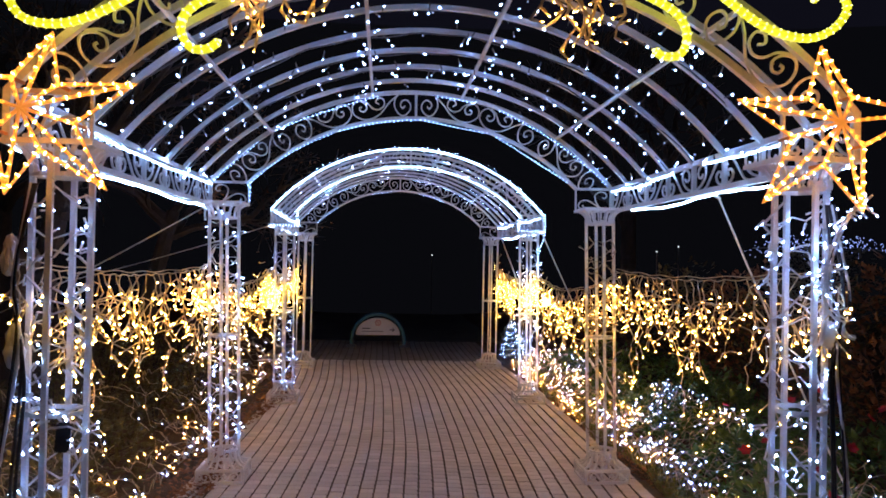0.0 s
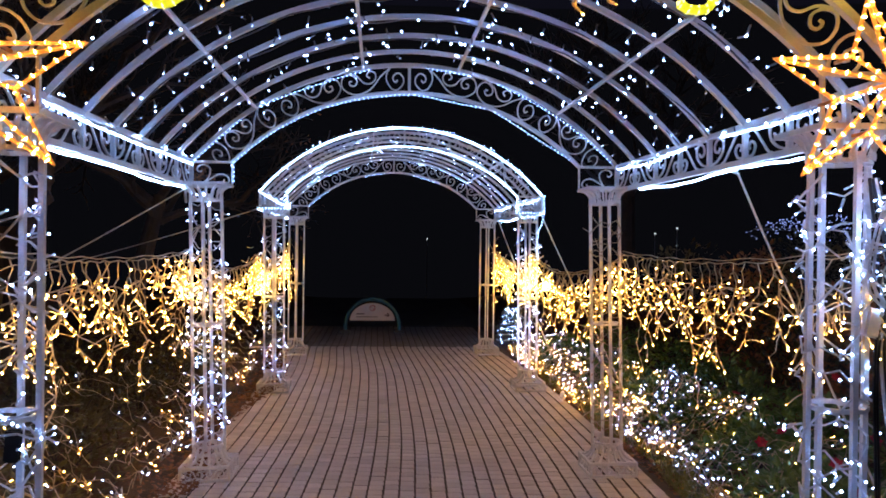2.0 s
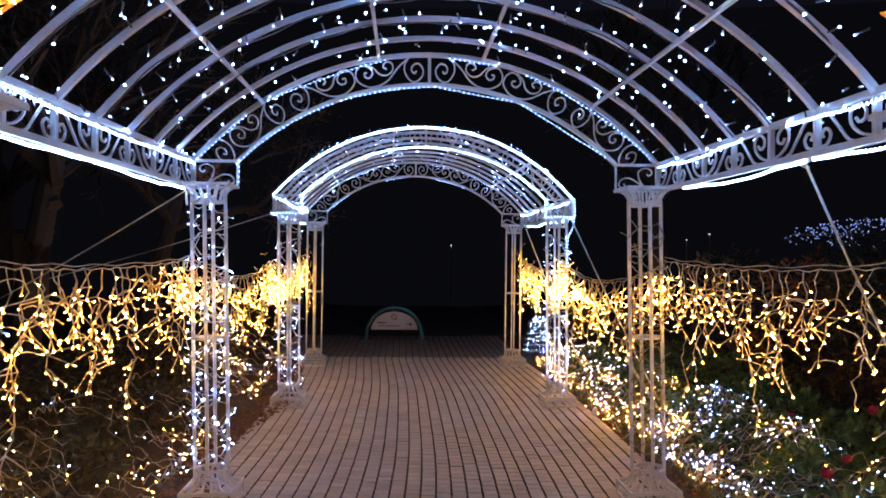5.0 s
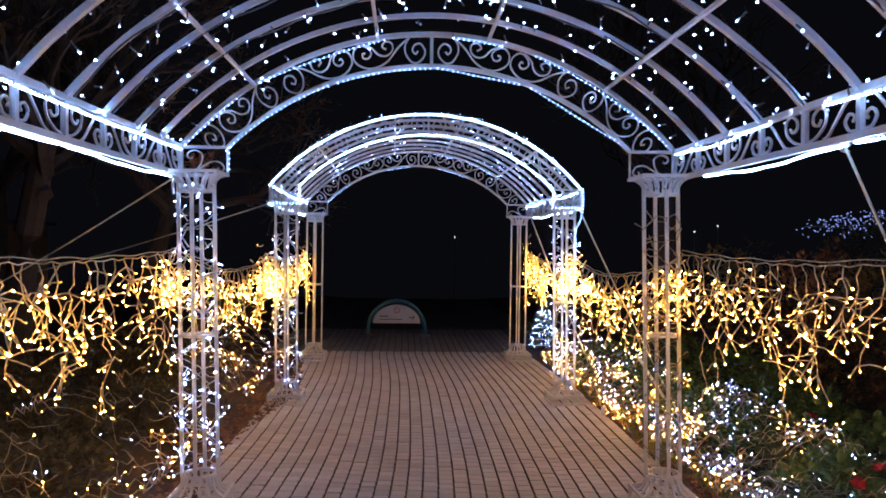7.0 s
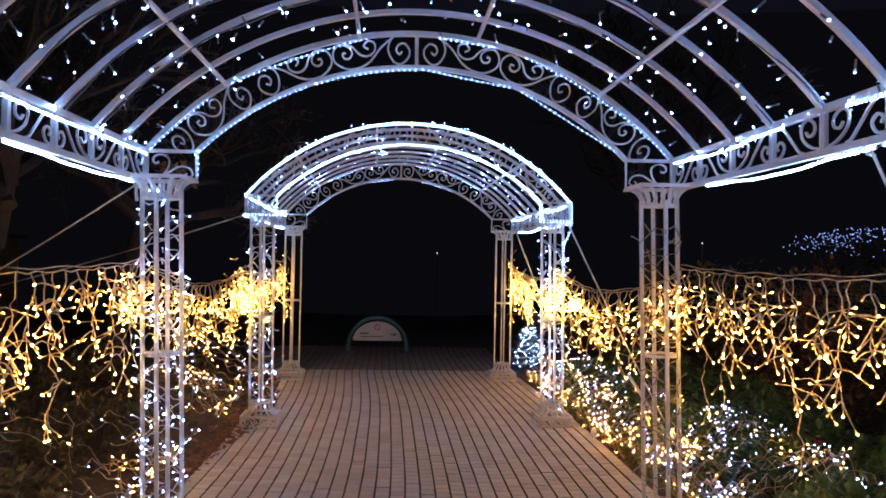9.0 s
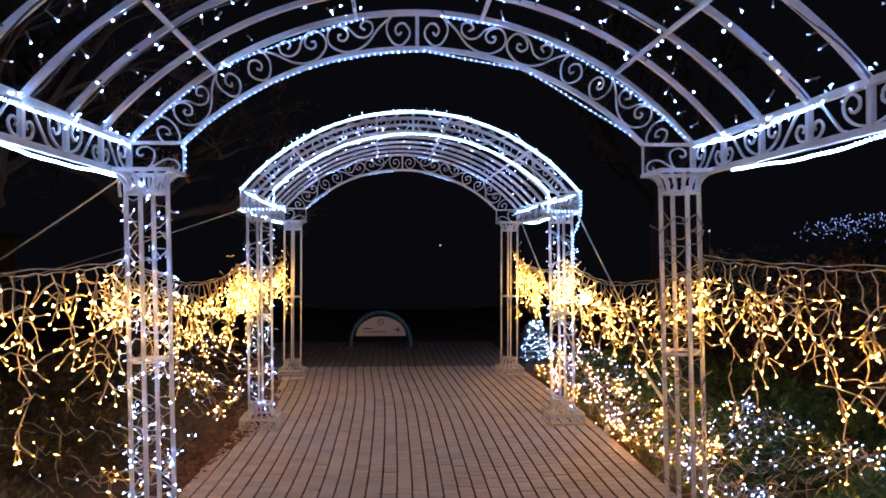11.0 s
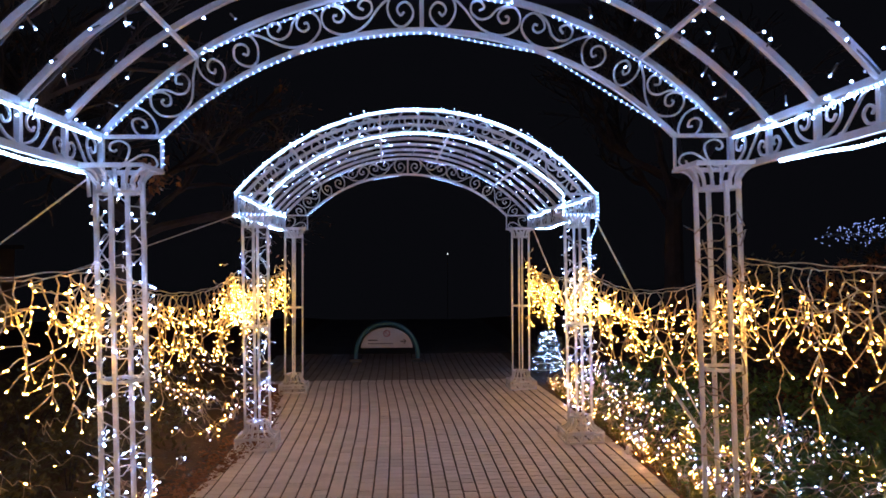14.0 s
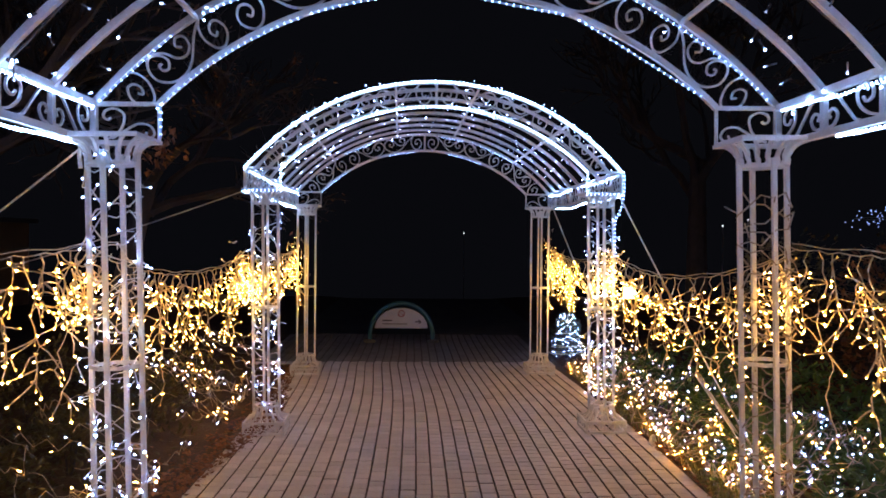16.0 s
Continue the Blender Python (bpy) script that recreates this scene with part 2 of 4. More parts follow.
bed = Shape()
for a, b, w0, w1 in ((1.0, 3.0, -1.62, 1.83), (3.0, 9.4, -1.62, 1.83), (9.4, 13.2, -1.62, 1.83), (13.2, 16.6, -3.4, 1.83)):
    za, zb = fall(a) - 0.014, fall(b) - 0.014
    bed.add([(w0, a, za), (w1, a, za), (w1, b, zb), (w0, b, zb), (w0, a, za - 0.1), (w1, a, za - 0.1), (w1, b, zb - 0.1), (w0, b, zb - 0.1)],
            [(0, 1, 2, 3), (7, 6, 5, 4), (0, 4, 5, 1), (1, 5, 6, 2), (2, 6, 7, 3), (3, 7, 4, 0)])
pavement = thing("pavement", "worn reddish grey clay pavers with dark joints", "pavement", kind="structure", shape=bed, mat=SAND)

# added slab, coloured dark to stand in for ground the lights don't reach
far_slab = Shape()
far_slab.add([(-9, 16.6, -0.052), (9, 16.6, -0.052), (9, 24.6, -0.052), (-9, 24.6, -0.052), (-9, 16.6, -0.15), (9, 16.6, -0.15), (9, 24.6, -0.15), (-9, 24.6, -0.15)],
        [(0, 1, 2, 3), (7, 6, 5, 4), (0, 4, 5, 1), (1, 5, 6, 2), (2, 6, 7, 3), (3, 7, 4, 0)])
thing("road", "added dark slab beyond the paved walk, painting the lack of light", "road", kind="structure", shape=far_slab, mat=material("far_dim_ground", (0.10, 0.097, 0.094), 0.9, 0, 0.35, 1.5, 0.5, 150))

PW, PL = 0.1057, 0.1045


def paver_shape(w, l, h=0.0):
    s, e = Shape(), 0.0042
    a, b = w / 2, l / 2
    s.add([(-a, -b, -0.02), (a, -b, -0.02), (a, b, -0.02), (-a, b, -0.02), (-a, -b, -0.004), (a, -b, -0.004), (a, b, -0.004), (-a, b, -0.004),
           (-a + e, -b + e, 0), (a - e, -b + e, 0), (a - e, b - e, 0), (-a + e, b - e, 0)],
          [(0, 1, 5, 4), (1, 2, 6, 5), (2, 3, 7, 6), (3, 0, 4, 7), (4, 5, 9, 8), (5, 6, 10, 9), (6, 7, 11, 10), (7, 4, 8, 11), (8, 9, 10, 11)])
    return s


PAVER_MESH = paver_shape(PW - 0.0088, PL - 0.0060).mesh("paver", PAVER)
PAVER_MESH.materials.append(SAND)
for k in (0, 1, 2, 3, 6, 7):  # sides and worn edges hold the dirt of the joints
    PAVER_MESH.polygons[k].material_index = 1


def laid(x, y):
    """Offset, height and turn of a paver: courses drift a little and the courses sway along the walk."""
    sway = 0.013 - 0.0075 * (min(max(y, 5.0), 13.2) - 9.1) ** 2 + 0.004 * math.sin(y * 1.9 + x)
    return x + sway + R.uniform(-0.0012, 0.0012), y + R.uniform(-0.003, 0.003), fall(y) + 0.002 * noise.noise((x * 2, y * 2, 3)) + R.uniform(-0.0012, 0.0012)


# ---- a pavilion ----
def ring_shape(pts, r):
    s = Shape()
    s.tube(pts, r, 4, closed=True)
    return s


def flare(z0, z1, wide):
    """One bar of a capital or foot at each of four angles: the rest are turned copies."""
    out = []
    for k in range(4):
        a = 6.2832 * (k - 1.5) / 16
        c, sn = math.cos(a), math.sin(a)
        q, pts, sh = 1 / max(abs(c), abs(sn)), [], Shape()
        for j in range(7):
            t = j / 6
            rr = 0.105 * (1 - t ** 2.2) + wide * q * t ** 2.2
            pts.append((c * rr, sn * rr, z0 + (z1 - z0) * (1 - (1 - t) ** 1.5)))
        sh.tube(pts, 0.0072, 4)
        out.append(sh.mesh("bar", PAINT))
    return out


def square(h, z, r):
    return ring_shape([(-h, -h, z), (h, -h, z), (h, h, z), (-h, h, z)], r).mesh("square_frame", PAINT)


FOOT = 0.164
CAP_BARS, FOOT_BARS = flare(1.900, LOW - 0.008, 0.155), flare(0.215, 0.106, FOOT - 0.002)
CAP_FRAME, FOOT_TOP, FOOT_LOW = square(0.158, LOW - 0.004, 0.008), square(FOOT, 0.100, 0.0105), square(FOOT, 0.012, 0.0105)
HOOPS = [(z, ring_shape([(0.102 * math.cos(6.2832 * (k + 0.5) / 8), 0.102 * math.sin(6.2832 * (k + 0.5) / 8), 0) for k in range(8)], 0.008).mesh("hoop", PAINT)) for z in (1.897, 1.02, 0.222)]
leg = Shape()
leg.box((-0.009, -0.009, 0), (0.009, 0.009, 0.104))
LEG_MESH = leg.mesh("foot_post", PAINT)
fs = Shape()
fs.tube([(x, -FOOT, z) for x, z in scroll((-0.105, 0.055), 0.034, (-0.035, 0.055), 0.030, 1, 1.2, 10)], 0.0035, 4, up=(0, 1, 0))
fs.tube([(x, -FOOT, z) for x, z in scroll((0.105, 0.055), 0.034, (0.035, 0.055), 0.030, -1, 1.2, 10)], 0.0035, 4, up=(0, 1, 0))
FOOT_SCROLL = fs.mesh("foot_scroll", PAINT)


def column_parts(parent, cx, cy, rod_mesh, lean, lift):
    low = fall(cy) + lift
    core = Shape()
    core.tube([(0, 0, 0.012), (0, 0, 0.10)], 0.006, 4)
    col = part("column", core, PAINT, parent)
    col.location, col.rotation_euler = (cx + lean, cy, low), (0, -lean / 2.03, 0)

    def piece(name, me, z=0.0, turn=0.0, x=0.0, y=0.0):
        ob = part(name, me, PAINT, col)
        ob.location, ob.rotation_euler = (x, y, z), (0, 0, turn)

    for k in range(4):
        a = math.pi / 2 * k
        piece("rod", rod_mesh, 0, a, 0.108 * math.cos(a), 0.108 * math.sin(a))
    for z, me in HOOPS:
        piece("hoop", me, z if z < 0.5 else z - low)
    for q in range(4):
        for k in range(4):
            piece("capital_bar", CAP_BARS[k], -low, q * math.pi / 2)
            piece("foot_bar", FOOT_BARS[k], 0, q * math.pi / 2)
        piece("foot_scroll", FOOT_SCROLL, 0, q * math.pi / 2)
        piece("foot_post", LEG_MESH, 0, 0, FOOT * (1 if q % 2 else -1), FOOT * (1 if q > 1 else -1))
    piece("capital_frame", CAP_FRAME, -low)
    piece("foot_frame", FOOT_TOP)
    piece("foot_frame", FOOT_LOW)
    return col


def arch_frame(parent, y, inward):
    """The arched end: outer and inner arcs, corner boxes and wrought scrolls between them."""
    sh = Shape()
    sh.tube(arch(HALF, APEX_O, y), 0.0145, 4, up=(0, 1, 0))
    frame_ob = part("arch", sh, PAINT, parent)
    sh = Shape()
    sh.tube(arch(IN, APEX_I, y), 0.013, 4, up=(0, 1, 0))
    part("inner_arc", sh, PAINT, frame_ob)
    back = y + inward * 0.30
    for s in (-1, 1):
        for name, pts, r, up in (("corner_box", [(s * HALF, y, TOP), (s * IN, y, TOP), (s * IN, y, LOW), (s * HALF, y, LOW)], 0.010, (0, 1, 0)),
                                 ("corner_post", [(s * HALF, y, LOW - 0.01), (s * HALF, y, TOP + 0.01)], 0.014, (0, 0, 1)),
                                 ("box_rail", [(s * IN, y, LOW), (s * IN, back, LOW), (s * HALF, back, LOW)], 0.009, (0, 0, 1))):
            sh = Shape()
            sh.tube(pts, r, 4, up=up)
            part(name, sh, PAINT, frame_ob)
    sh = Shape()
    sh.tube([(0, y, APEX_I), (0, y, APEX_O)], 0.010, 4, up=(0, 1, 0))
    part("king_post", sh, PAINT, frame_ob)

    def circle(half, apex):
        rise = apex - TOP
        rad = (half * half + rise * rise) / (2 * rise)
        return rad, apex - rad

    (ro, zo), (ri, zi), (rm, zm) = circle(HALF, APEX_O), circle(IN, APEX_I), circle((HALF + IN) / 2, (APEX_O + APEX_I) / 2)

    def band(s_, v):
        """s_ metres along the middle of the band from the crown, v from the inner arc to the outer."""
        a = s_ / rm
        rho = [-(zm - z0) * math.cos(a) + math.sqrt(r0 * r0 - ((zm - z0) * math.sin(a)) ** 2) for r0, z0 in ((ri, zi), (ro, zo))]
        r_ = rho[0] + (rho[1] - rho[0]) * v
        return (r_ * math.sin(a), y, zm + r_ * math.cos(a))

    for s in (-1, 1):
        for motif, shift, grow in MOTIFS:
            curl = Shape()
            curl.tube([band(s * (shift + grow * u), 0.05 + 0.90 * v) for u, v in motif], 0.0048, 4, up=(0, 1, 0))
            part("scroll", curl, PAINT, frame_ob)
        for motif in BOX_CURLS:
            curl = Shape()
            curl.tube([(s * (HALF - 0.012 - (HALF - IN - 0.022) * u), y, LOW + 0.010 + 0.154 * v) for u, v in motif], 0.0048, 4, up=(0, 1, 0))
            part("scroll", curl, PAINT, frame_ob)
    return frame_ob


def side_beam(parent, x, y0):
    sh = Shape()
    for z in (TOP, LOW):
        sh.tube([(x, y0, z), (x, y0 + DEEP, z)], 0.0145, 4)
    beam = part("side_beam", sh, PAINT, parent)
    ends = [y0] + [y0 + DEEP - k * STEP for k in range(PANELS - 1, 0, -1)] + [y0 + DEEP]
    for yk in ends[1:-1]:
        p = Shape()
        p.box((x - 0.011, yk - 0.014, LOW + 0.015), (x + 0.011, yk + 0.014, TOP - 0.015))
        part("post", p, PAINT, beam)
    for k in range(PANELS):
        w = ends[k + 1] - ends[k] - 0.03
        for motif in PANEL_CURLS:
            curl = Shape()
            curl.tube([(x, (ends[k] + 0.015 + u * w) if k % 2 else (ends[k + 1] - 0.015 - u * w), LOW + 0.014 + 0.146 * v) for u, v in motif], 0.0048, 4)
            part("scroll", curl, PAINT, beam)
    return beam


ROD = Shape()
ROD.box((-0.0098, -0.0098, 0.20), (0.0098, 0.0098, LOW - 0.01))
ROD_MESH = ROD.mesh("rod", PAINT)
PURLINS = (-0.655, -0.19, 0.20, 0.655)


def pavilion(which, label):
    y0 = FRONT[which]
    pav = thing("garden_pavilion", label, "pavilion", "arched pavilions over the walk")
    for s in (-1, 1):
        for end, cy in enumerate((y0 + 0.145, y0 + DEEP - 0.145)):
            column_parts(pav, s * COL, cy, ROD_MESH, LEAN[which, end], FAR_DROP if which else -TILT * (HALF + s * COL))
        side_beam(pav, s * HALF, y0)
    arch_frame(pav, y0, 1)
    arch_frame(pav, y0 + DEEP, -1)
    for k in range(1, PANELS):
        sh = Shape()
        sh.tube(arch(HALF, APEX_O, y0 + DEEP - k * STEP), 0.0130, 4, up=(0, 1, 0))
        part("rib", sh, PAINT, pav)
    for u in PURLINS:
        x, z = arch_point(HALF, APEX_O, u)
        sh = Shape()
        sh.tube([(x, y0 + 0.012, z - 0.016), (x, y0 + DEEP - 0.012, z - 0.016)], 0.009, 4)
        part("purlin", sh, PAINT, pav)
    return pav


near_pav = pavilion(0, "white wrought iron barrel-vaulted pavilion with four lattice columns")
far_pav = pavilion(1, "white wrought iron pavilion edged with bright rope lights")
near_pav.matrix_basis, far_pav.matrix_basis = NEAR_SET, FAR_SET


# ---- strings of lights ----
def string_lights(name, label, group, wires, bulbs, cable, led, single=False, wire_r=0.0022, size=(0.0046, 0.021), sides=4):
    """A string: its cable, and its LEDs as (place, direction)."""
    ob = thing(name, label, "string lights", group)
    w = Shape()
    for pts in wires:
        w.tube(pts, wire_r, sides)
    if w.v:
        part("cable", w, cable, ob)
    if single:
        one = Shape()
        one.bulb((0, 0, 0), (0, 0, 1), *size)
        me = one.mesh("bulb", led)
        for p, d in bulbs:
            b = part("bulb", me, led, ob)
            b.rotation_mode = "QUATERNION"
            b.location, b.rotation_quaternion = p, Vector((0, 0, 1)).rotation_difference(Vector(d).normalized())
    else:
        s = Shape()
        for p, d in bulbs:
            s.bulb(p, d, *size)
        part("bulbs", s, led, ob, kind="stuff")
    return ob


def rand_dir(rx=1.0, ry=1.0, zlo=-1.0, zhi=1.0):
    return Vector((R.uniform(-rx, rx), R.uniform(-ry, ry), R.uniform(zlo, zhi)))


def curtain(x, y0, y1, z0, z1, sag, per_metre, seed, longest=0.55, bunch=()):
    """An icicle curtain along y: a hung cable, kinked strands and twigs that end in LEDs."""
    R.seed(seed)
    wires, bulbs = [], []

    def top(t):
        return Vector((x + 0.02 * math.sin(t * 9), y0 + (y1 - y0) * t, z0 + (z1 - z0) * t - sag * 4 * t * (1 - t)))

    n = 40
    wires.append([top(k / n) + Vector((0, 0, 0.006 * math.sin(k * 2.4))) for k in range(n + 1)])
    wires.append([top(k / n) + Vector((0.01, 0, 0.018 + 0.005 * math.sin(k))) for k in range(n + 1)])
    spots = []
    y_len, d = abs(y1 - y0), 0.03
    while d < y_len - 0.02:
        spots.append(d / y_len)
        d += R.uniform(0.075, 0.135)
    pattern = (0.30, 0.45, 0.25, 0.62, 0.35, 0.8, 0.5, 1.0, 0.4, 0.7)
    quota = per_metre * y_len / max(1, len(spots))
    for i, t in enumerate(spots):
        length = longest * 1.15 * pattern[i % len(pattern)] * R.uniform(0.7, 1.15)
        p = top(t)
        pts, gap = [p.copy()], 0
        steps = max(3, int(length / 0.045))
        lean = R.uniform(-0.35, 0.35)
        for k in range(steps):
            p = p + Vector((R.uniform(-0.022, 0.022), 0.045 * lean * 0.6 + R.uniform(-0.026, 0.026), -0.045 * R.uniform(0.65, 1.15)))
            pts.append(p.copy())
            if R.random() < quota / steps * (0.10 if k < 2 else 0.50):
                way = R.choice((-1, 1))
                for j in range(R.choice((2, 2, 3))):
                    way = -way
                    d = Vector((R.uniform(-0.5, 0.5), way * R.uniform(0.35, 1.0), R.uniform(-1.0, 0.25))).normalized()
                    q = p + d * R.uniform(0.05, 0.13)
                    bend = Vector((R.uniform(-0.008, 0.008), R.uniform(-0.012, 0.012), R.uniform(-0.004, 0.014)))
                    wires.append([p, p * 0.62 + q * 0.38 + bend, p * 0.25 + q * 0.75 + bend * 0.6, q])
                    bulbs.append((q, d))
        wires.append(pts)
        bulbs.append((p, (R.uniform(-0.3, 0.3), R.uniform(-0.5, 0.5), -1)))
    for (by, bz, count, ry, rz) in bunch:
        for k in range(count):
            q = Vector((x + R.gauss(0, 0.05), by + R.gauss(0, ry), bz + R.gauss(0, rz)))
            d = rand_dir(1, 1, -1, 0.6).normalized()
            wires.append([q - d * 0.06 + Vector((0, 0, 0.02)), q - d * 0.03, q])
            bulbs.append((q, d))
    return wires, bulbs


def wound(cx, cy, z0, z1, turns, count, seed, r=0.114, out=0.05, lean=0.0):
    """A string wound round a column, LEDs poking out."""
    R.seed(seed)
    n = int(turns * 12)
    ph = R.random() * 6
    pts = []
    for k in range(n + 1):
        a = ph + 6.2832 * turns * k / n
        z = z0 + (z1 - z0) * k / n + 0.05 * math.sin(k * 0.7) + 0.02 * math.sin(k * 2.9)
        rr = r + R.uniform(-0.02, 0.012)
        pts.append(Vector((cx + rr * math.cos(a) + lean * (1 - z / 2), cy + rr * math.sin(a), z)))
    wires, bulbs = [pts], []
    for k in range(count):
        p = pts[R.randrange(len(pts))] * 1.0
        p.z += R.uniform(-0.05, 0.05)
        o = Vector((p.x - cx, p.y - cy, 0)).normalized()
        d = (o * R.uniform(-0.3, 1) + rand_dir(0.8, 0.8, -0.8, 0.9)).normalized()
        q = p + d * R.uniform(0.01, out)
        wires.append([p, q])
        bulbs.append((q, d))
    return wires, bulbs


y_a, y_b = FRONT[0] + 0.145, FRONT[0] + DEEP - 0.145
y_c, y_d = FRONT[1] + 0.145, FRONT[1] + DEEP - 0.145
CG = "warm icicle curtains along the walk"
for s, lab in ((-1, "warm white icicle light curtain hung between columns"), (1, "warm white icicle light curtain above flowering shrubs")):
    w, b = curtain(s * 1.56, y_a - 0.1, y_b, 1.60 if s > 0 else 1.565, 1.555 if s > 0 else 1.53, 0.05, 122, 11 + s, 0.74, ((y_b + 0.02, 1.30, 42, 0.07, 0.10),))
    string_lights("icicle_curtain", lab, CG, w, b, CABLE, G_WARM, True, 0.0024, (0.0052, 0.027))
    w, b = curtain(s * 1.58, y_b, y_c, 1.53, 1.44, 0.14, 165, 21 + s, 0.66, ((y_c - 0.1, 1.24, 50, 0.12, 0.13),))
    string_lights("icicle_curtain", lab, CG, w, b, CABLE, G_WARM, False, 0.0021, (0.0045, 0.024))
    w, b = curtain(s * 1.58, y_c, y_d, 1.42, 1.44, 0.05, 165, 31 + s, 0.72, ((y_d, 1.25, 55, 0.12, 0.15), (y_c + 0.3, 1.22, 45, 0.2, 0.15)))
    string_lights("icicle_curtain", lab, CG, w, b, CABLE, G_WARM, False, 0.0021, (0.0045, 0.024))

WG = "white strings wound on columns"
for s, cy, turns, count, seed, shift, lean in ((-1, y_a, 12, 135, 41, 0, 0), (1, y_a, 12, 135, 42, -0.015, 0), (-1, y_b, 14, 130, 43, 0, 0.05), (-1, y_c, 12, 110, 44, 0.052, 0.026), (1, y_c, 13, 125, 45, 0.052, 0.026)):
    w, b = wound(s * COL + shift, cy, 0.16, 1.86, turns, count, seed, lean=lean)
    front = cy == y_a
    string_lights("column_lights", "cool white LED string wound round a lattice column", WG, w, b, CABLE_WHITE, G_WHITE, cy < 7, 0.0034 if front else 0.0024, (0.0050, 0.021) if cy < 7 else (0.0040, 0.018))
w, b = wound(COL, y_b, 0.25, 1.80, 15, 46, 47, out=0.09, lean=0.05)
string_lights("column_lights", "unlit string with bare tips wound round a column", WG, w, [], material("dull_cable", (0.36, 0.30, 0.24), 0.6), G_WHITE, wire_r=0.003)

RG = "white strings on the pavilion roofs"
for y0, per, seed, single in ((FRONT[0], 38, 51, False), (FRONT[1], 36, 52, False)):
    R.seed(seed)
    wires, bulbs = [], []
    for k in range(1, PANELS):
        y = y0 + DEEP - k * STEP
        if k % 2 == 0 or k == 3:
            wires.append([(x + 0.01, y + 0.02 * math.sin(9 * x + k), z - 0.02 - 0.006 * math.sin(20 * x)) for x, _, z in arch(HALF, APEX_O, y, 60, -0.98, 0.98)])
        for j in range(per):
            u = -0.97 + 1.94 * (j + R.uniform(0.1, 0.9)) / per
            x, z = arch_point(HALF, APEX_O, u)
            d = Vector((R.uniform(-0.5, 0.5), R.choice((-1, 1)) * R.uniform(0.4, 1), R.uniform(-0.9, 0.5))).normalized()
            q = Vector((x, y, z - 0.012)) + d * R.uniform(0.03, 0.19)
            wires.append([q - d * 0.035, q])
            bulbs.append((q, d))
    for u in PURLINS:
        x, z = arch_point(HALF, APEX_O, u)
        for j in range(26 if y0 < 5 else 16):
            y = y0 + DEEP * R.random()
            d = rand_dir(1, 0.6, -1, 0.7).normalized()
            q = Vector((x, y, z - 0.03)) + d * R.uniform(0.05, 0.09)
            bulbs.append((q, d))
    for s in (-1, 1):
        for j in range(36):
            q = Vector((s * (HALF - 0.02), y0 + DEEP * R.random(), TOP + R.uniform(-0.06, 0.04)))
            bulbs.append((q, rand_dir(1, 1, -0.6, 1)))
    if y0 > 5:
        for j in range(60):
            x, z = arch_point(HALF, APEX_O, R.uniform(-1, 1))
            bulbs.append((Vector((x, y0 + R.uniform(-0.02, 0.3), z + R.uniform(0.0, 0.05))), (R.uniform(-0.4, 0.4), 0, 1)))
    ob = string_lights("roof_lights", "cool white LED string spread over the roof ribs", RG, wires, bulbs, CABLE_GREY, G_WHITE, single, 0.0032, (0.0056, 0.022) if y0 < 5 else (0.0040, 0.018))
    ob.matrix_basis = FAR_SET if y0 > 5 else NEAR_SET


# ---- rope lights ----
def rope_light(label, pts, bead=0.033, r=0.0055, skin=None, led=None, group="cool white rope lights on the frames", size=None):
    ob = thing("rope_light", label, "rope light", group)
    t = Shape()
    t.tube(pts, r if size else r * 0.75, 6)
    part("tube", t, skin or G_TUBE, ob)
    s, acc = Shape(), 0.0
    for a, b in zip(pts[:-1], pts[1:]):
        a, b = Vector(a), Vector(b)
        d = b - a
        n = d.length
        while acc < n:
            s.bulb(a + d * (acc / n) - d.normalized() * bead * 0.36, d, *(size or (r * 1.25, bead * 0.34)))
            acc += bead
        acc -= n
    part("led_core", s, led or G_ROPE, ob, kind="stuff")
    if not size:
        ob.matrix_basis = FAR_SET if min(p[1] for p in pts) > FRONT[1] - 0.1 else NEAR_SET
    return ob


def on_arch(half, apex, y, u0, u1, dz, droop=0.0, n=36):
    pts = []
    for k in range(n + 1):
        u = u0 + (u1 - u0) * k / n
        x, z = arch_point(half, apex, u)
        pts.append((x, y, z + dz - droop * math.sin(math.pi * k / n)))
    return pts


yb = FRONT[0] + DEEP
LB = "cool white rope light tied along a white iron arch"
for half, apex, u0, u1, dz, droop in ((IN, APEX_I, -1.0, -0.45, -0.018, 0), (IN, APEX_I, -0.42, 0.02, -0.018, 0.004), (IN, APEX_I, 0.03, 0.42, -0.016, 0.022),
                                      (IN, APEX_I, 0.46, 0.93, -0.020, 0.035), (HALF, APEX_O, -0.97, -0.72, -0.024, 0.012), (HALF, APEX_O, -0.63, -0.16, -0.02, 0.028),
                                      (HALF, APEX_O, 0.08, 0.26, -0.02, 0.006), (HALF, APEX_O, 0.38, 0.97, -0.022, 0.022)):
    rope_light(LB, on_arch(half, apex, yb - 0.015, u0, u1, dz, droop))
rope_light(LB, [(-IN + 0.012, yb - 0.015, TOP - 0.01), (-IN + 0.012, yb - 0.015, LOW + 0.02)])
yc = FRONT[1]
LC = "bright cool white rope light outlining the far pavilion's front"
rope_light(LC, on_arch(HALF, APEX_O, yc - 0.02, -1, 1, 0.004, 0, 60), r=0.009, led=G_BEAM)
rope_light(LC, [(-IN, yc - 0.02, LOW)] + on_arch(IN, APEX_I, yc - 0.02, -1, 1, -0.006, 0, 60) + [(IN, yc - 0.02, LOW)], r=0.009, led=G_BEAM)
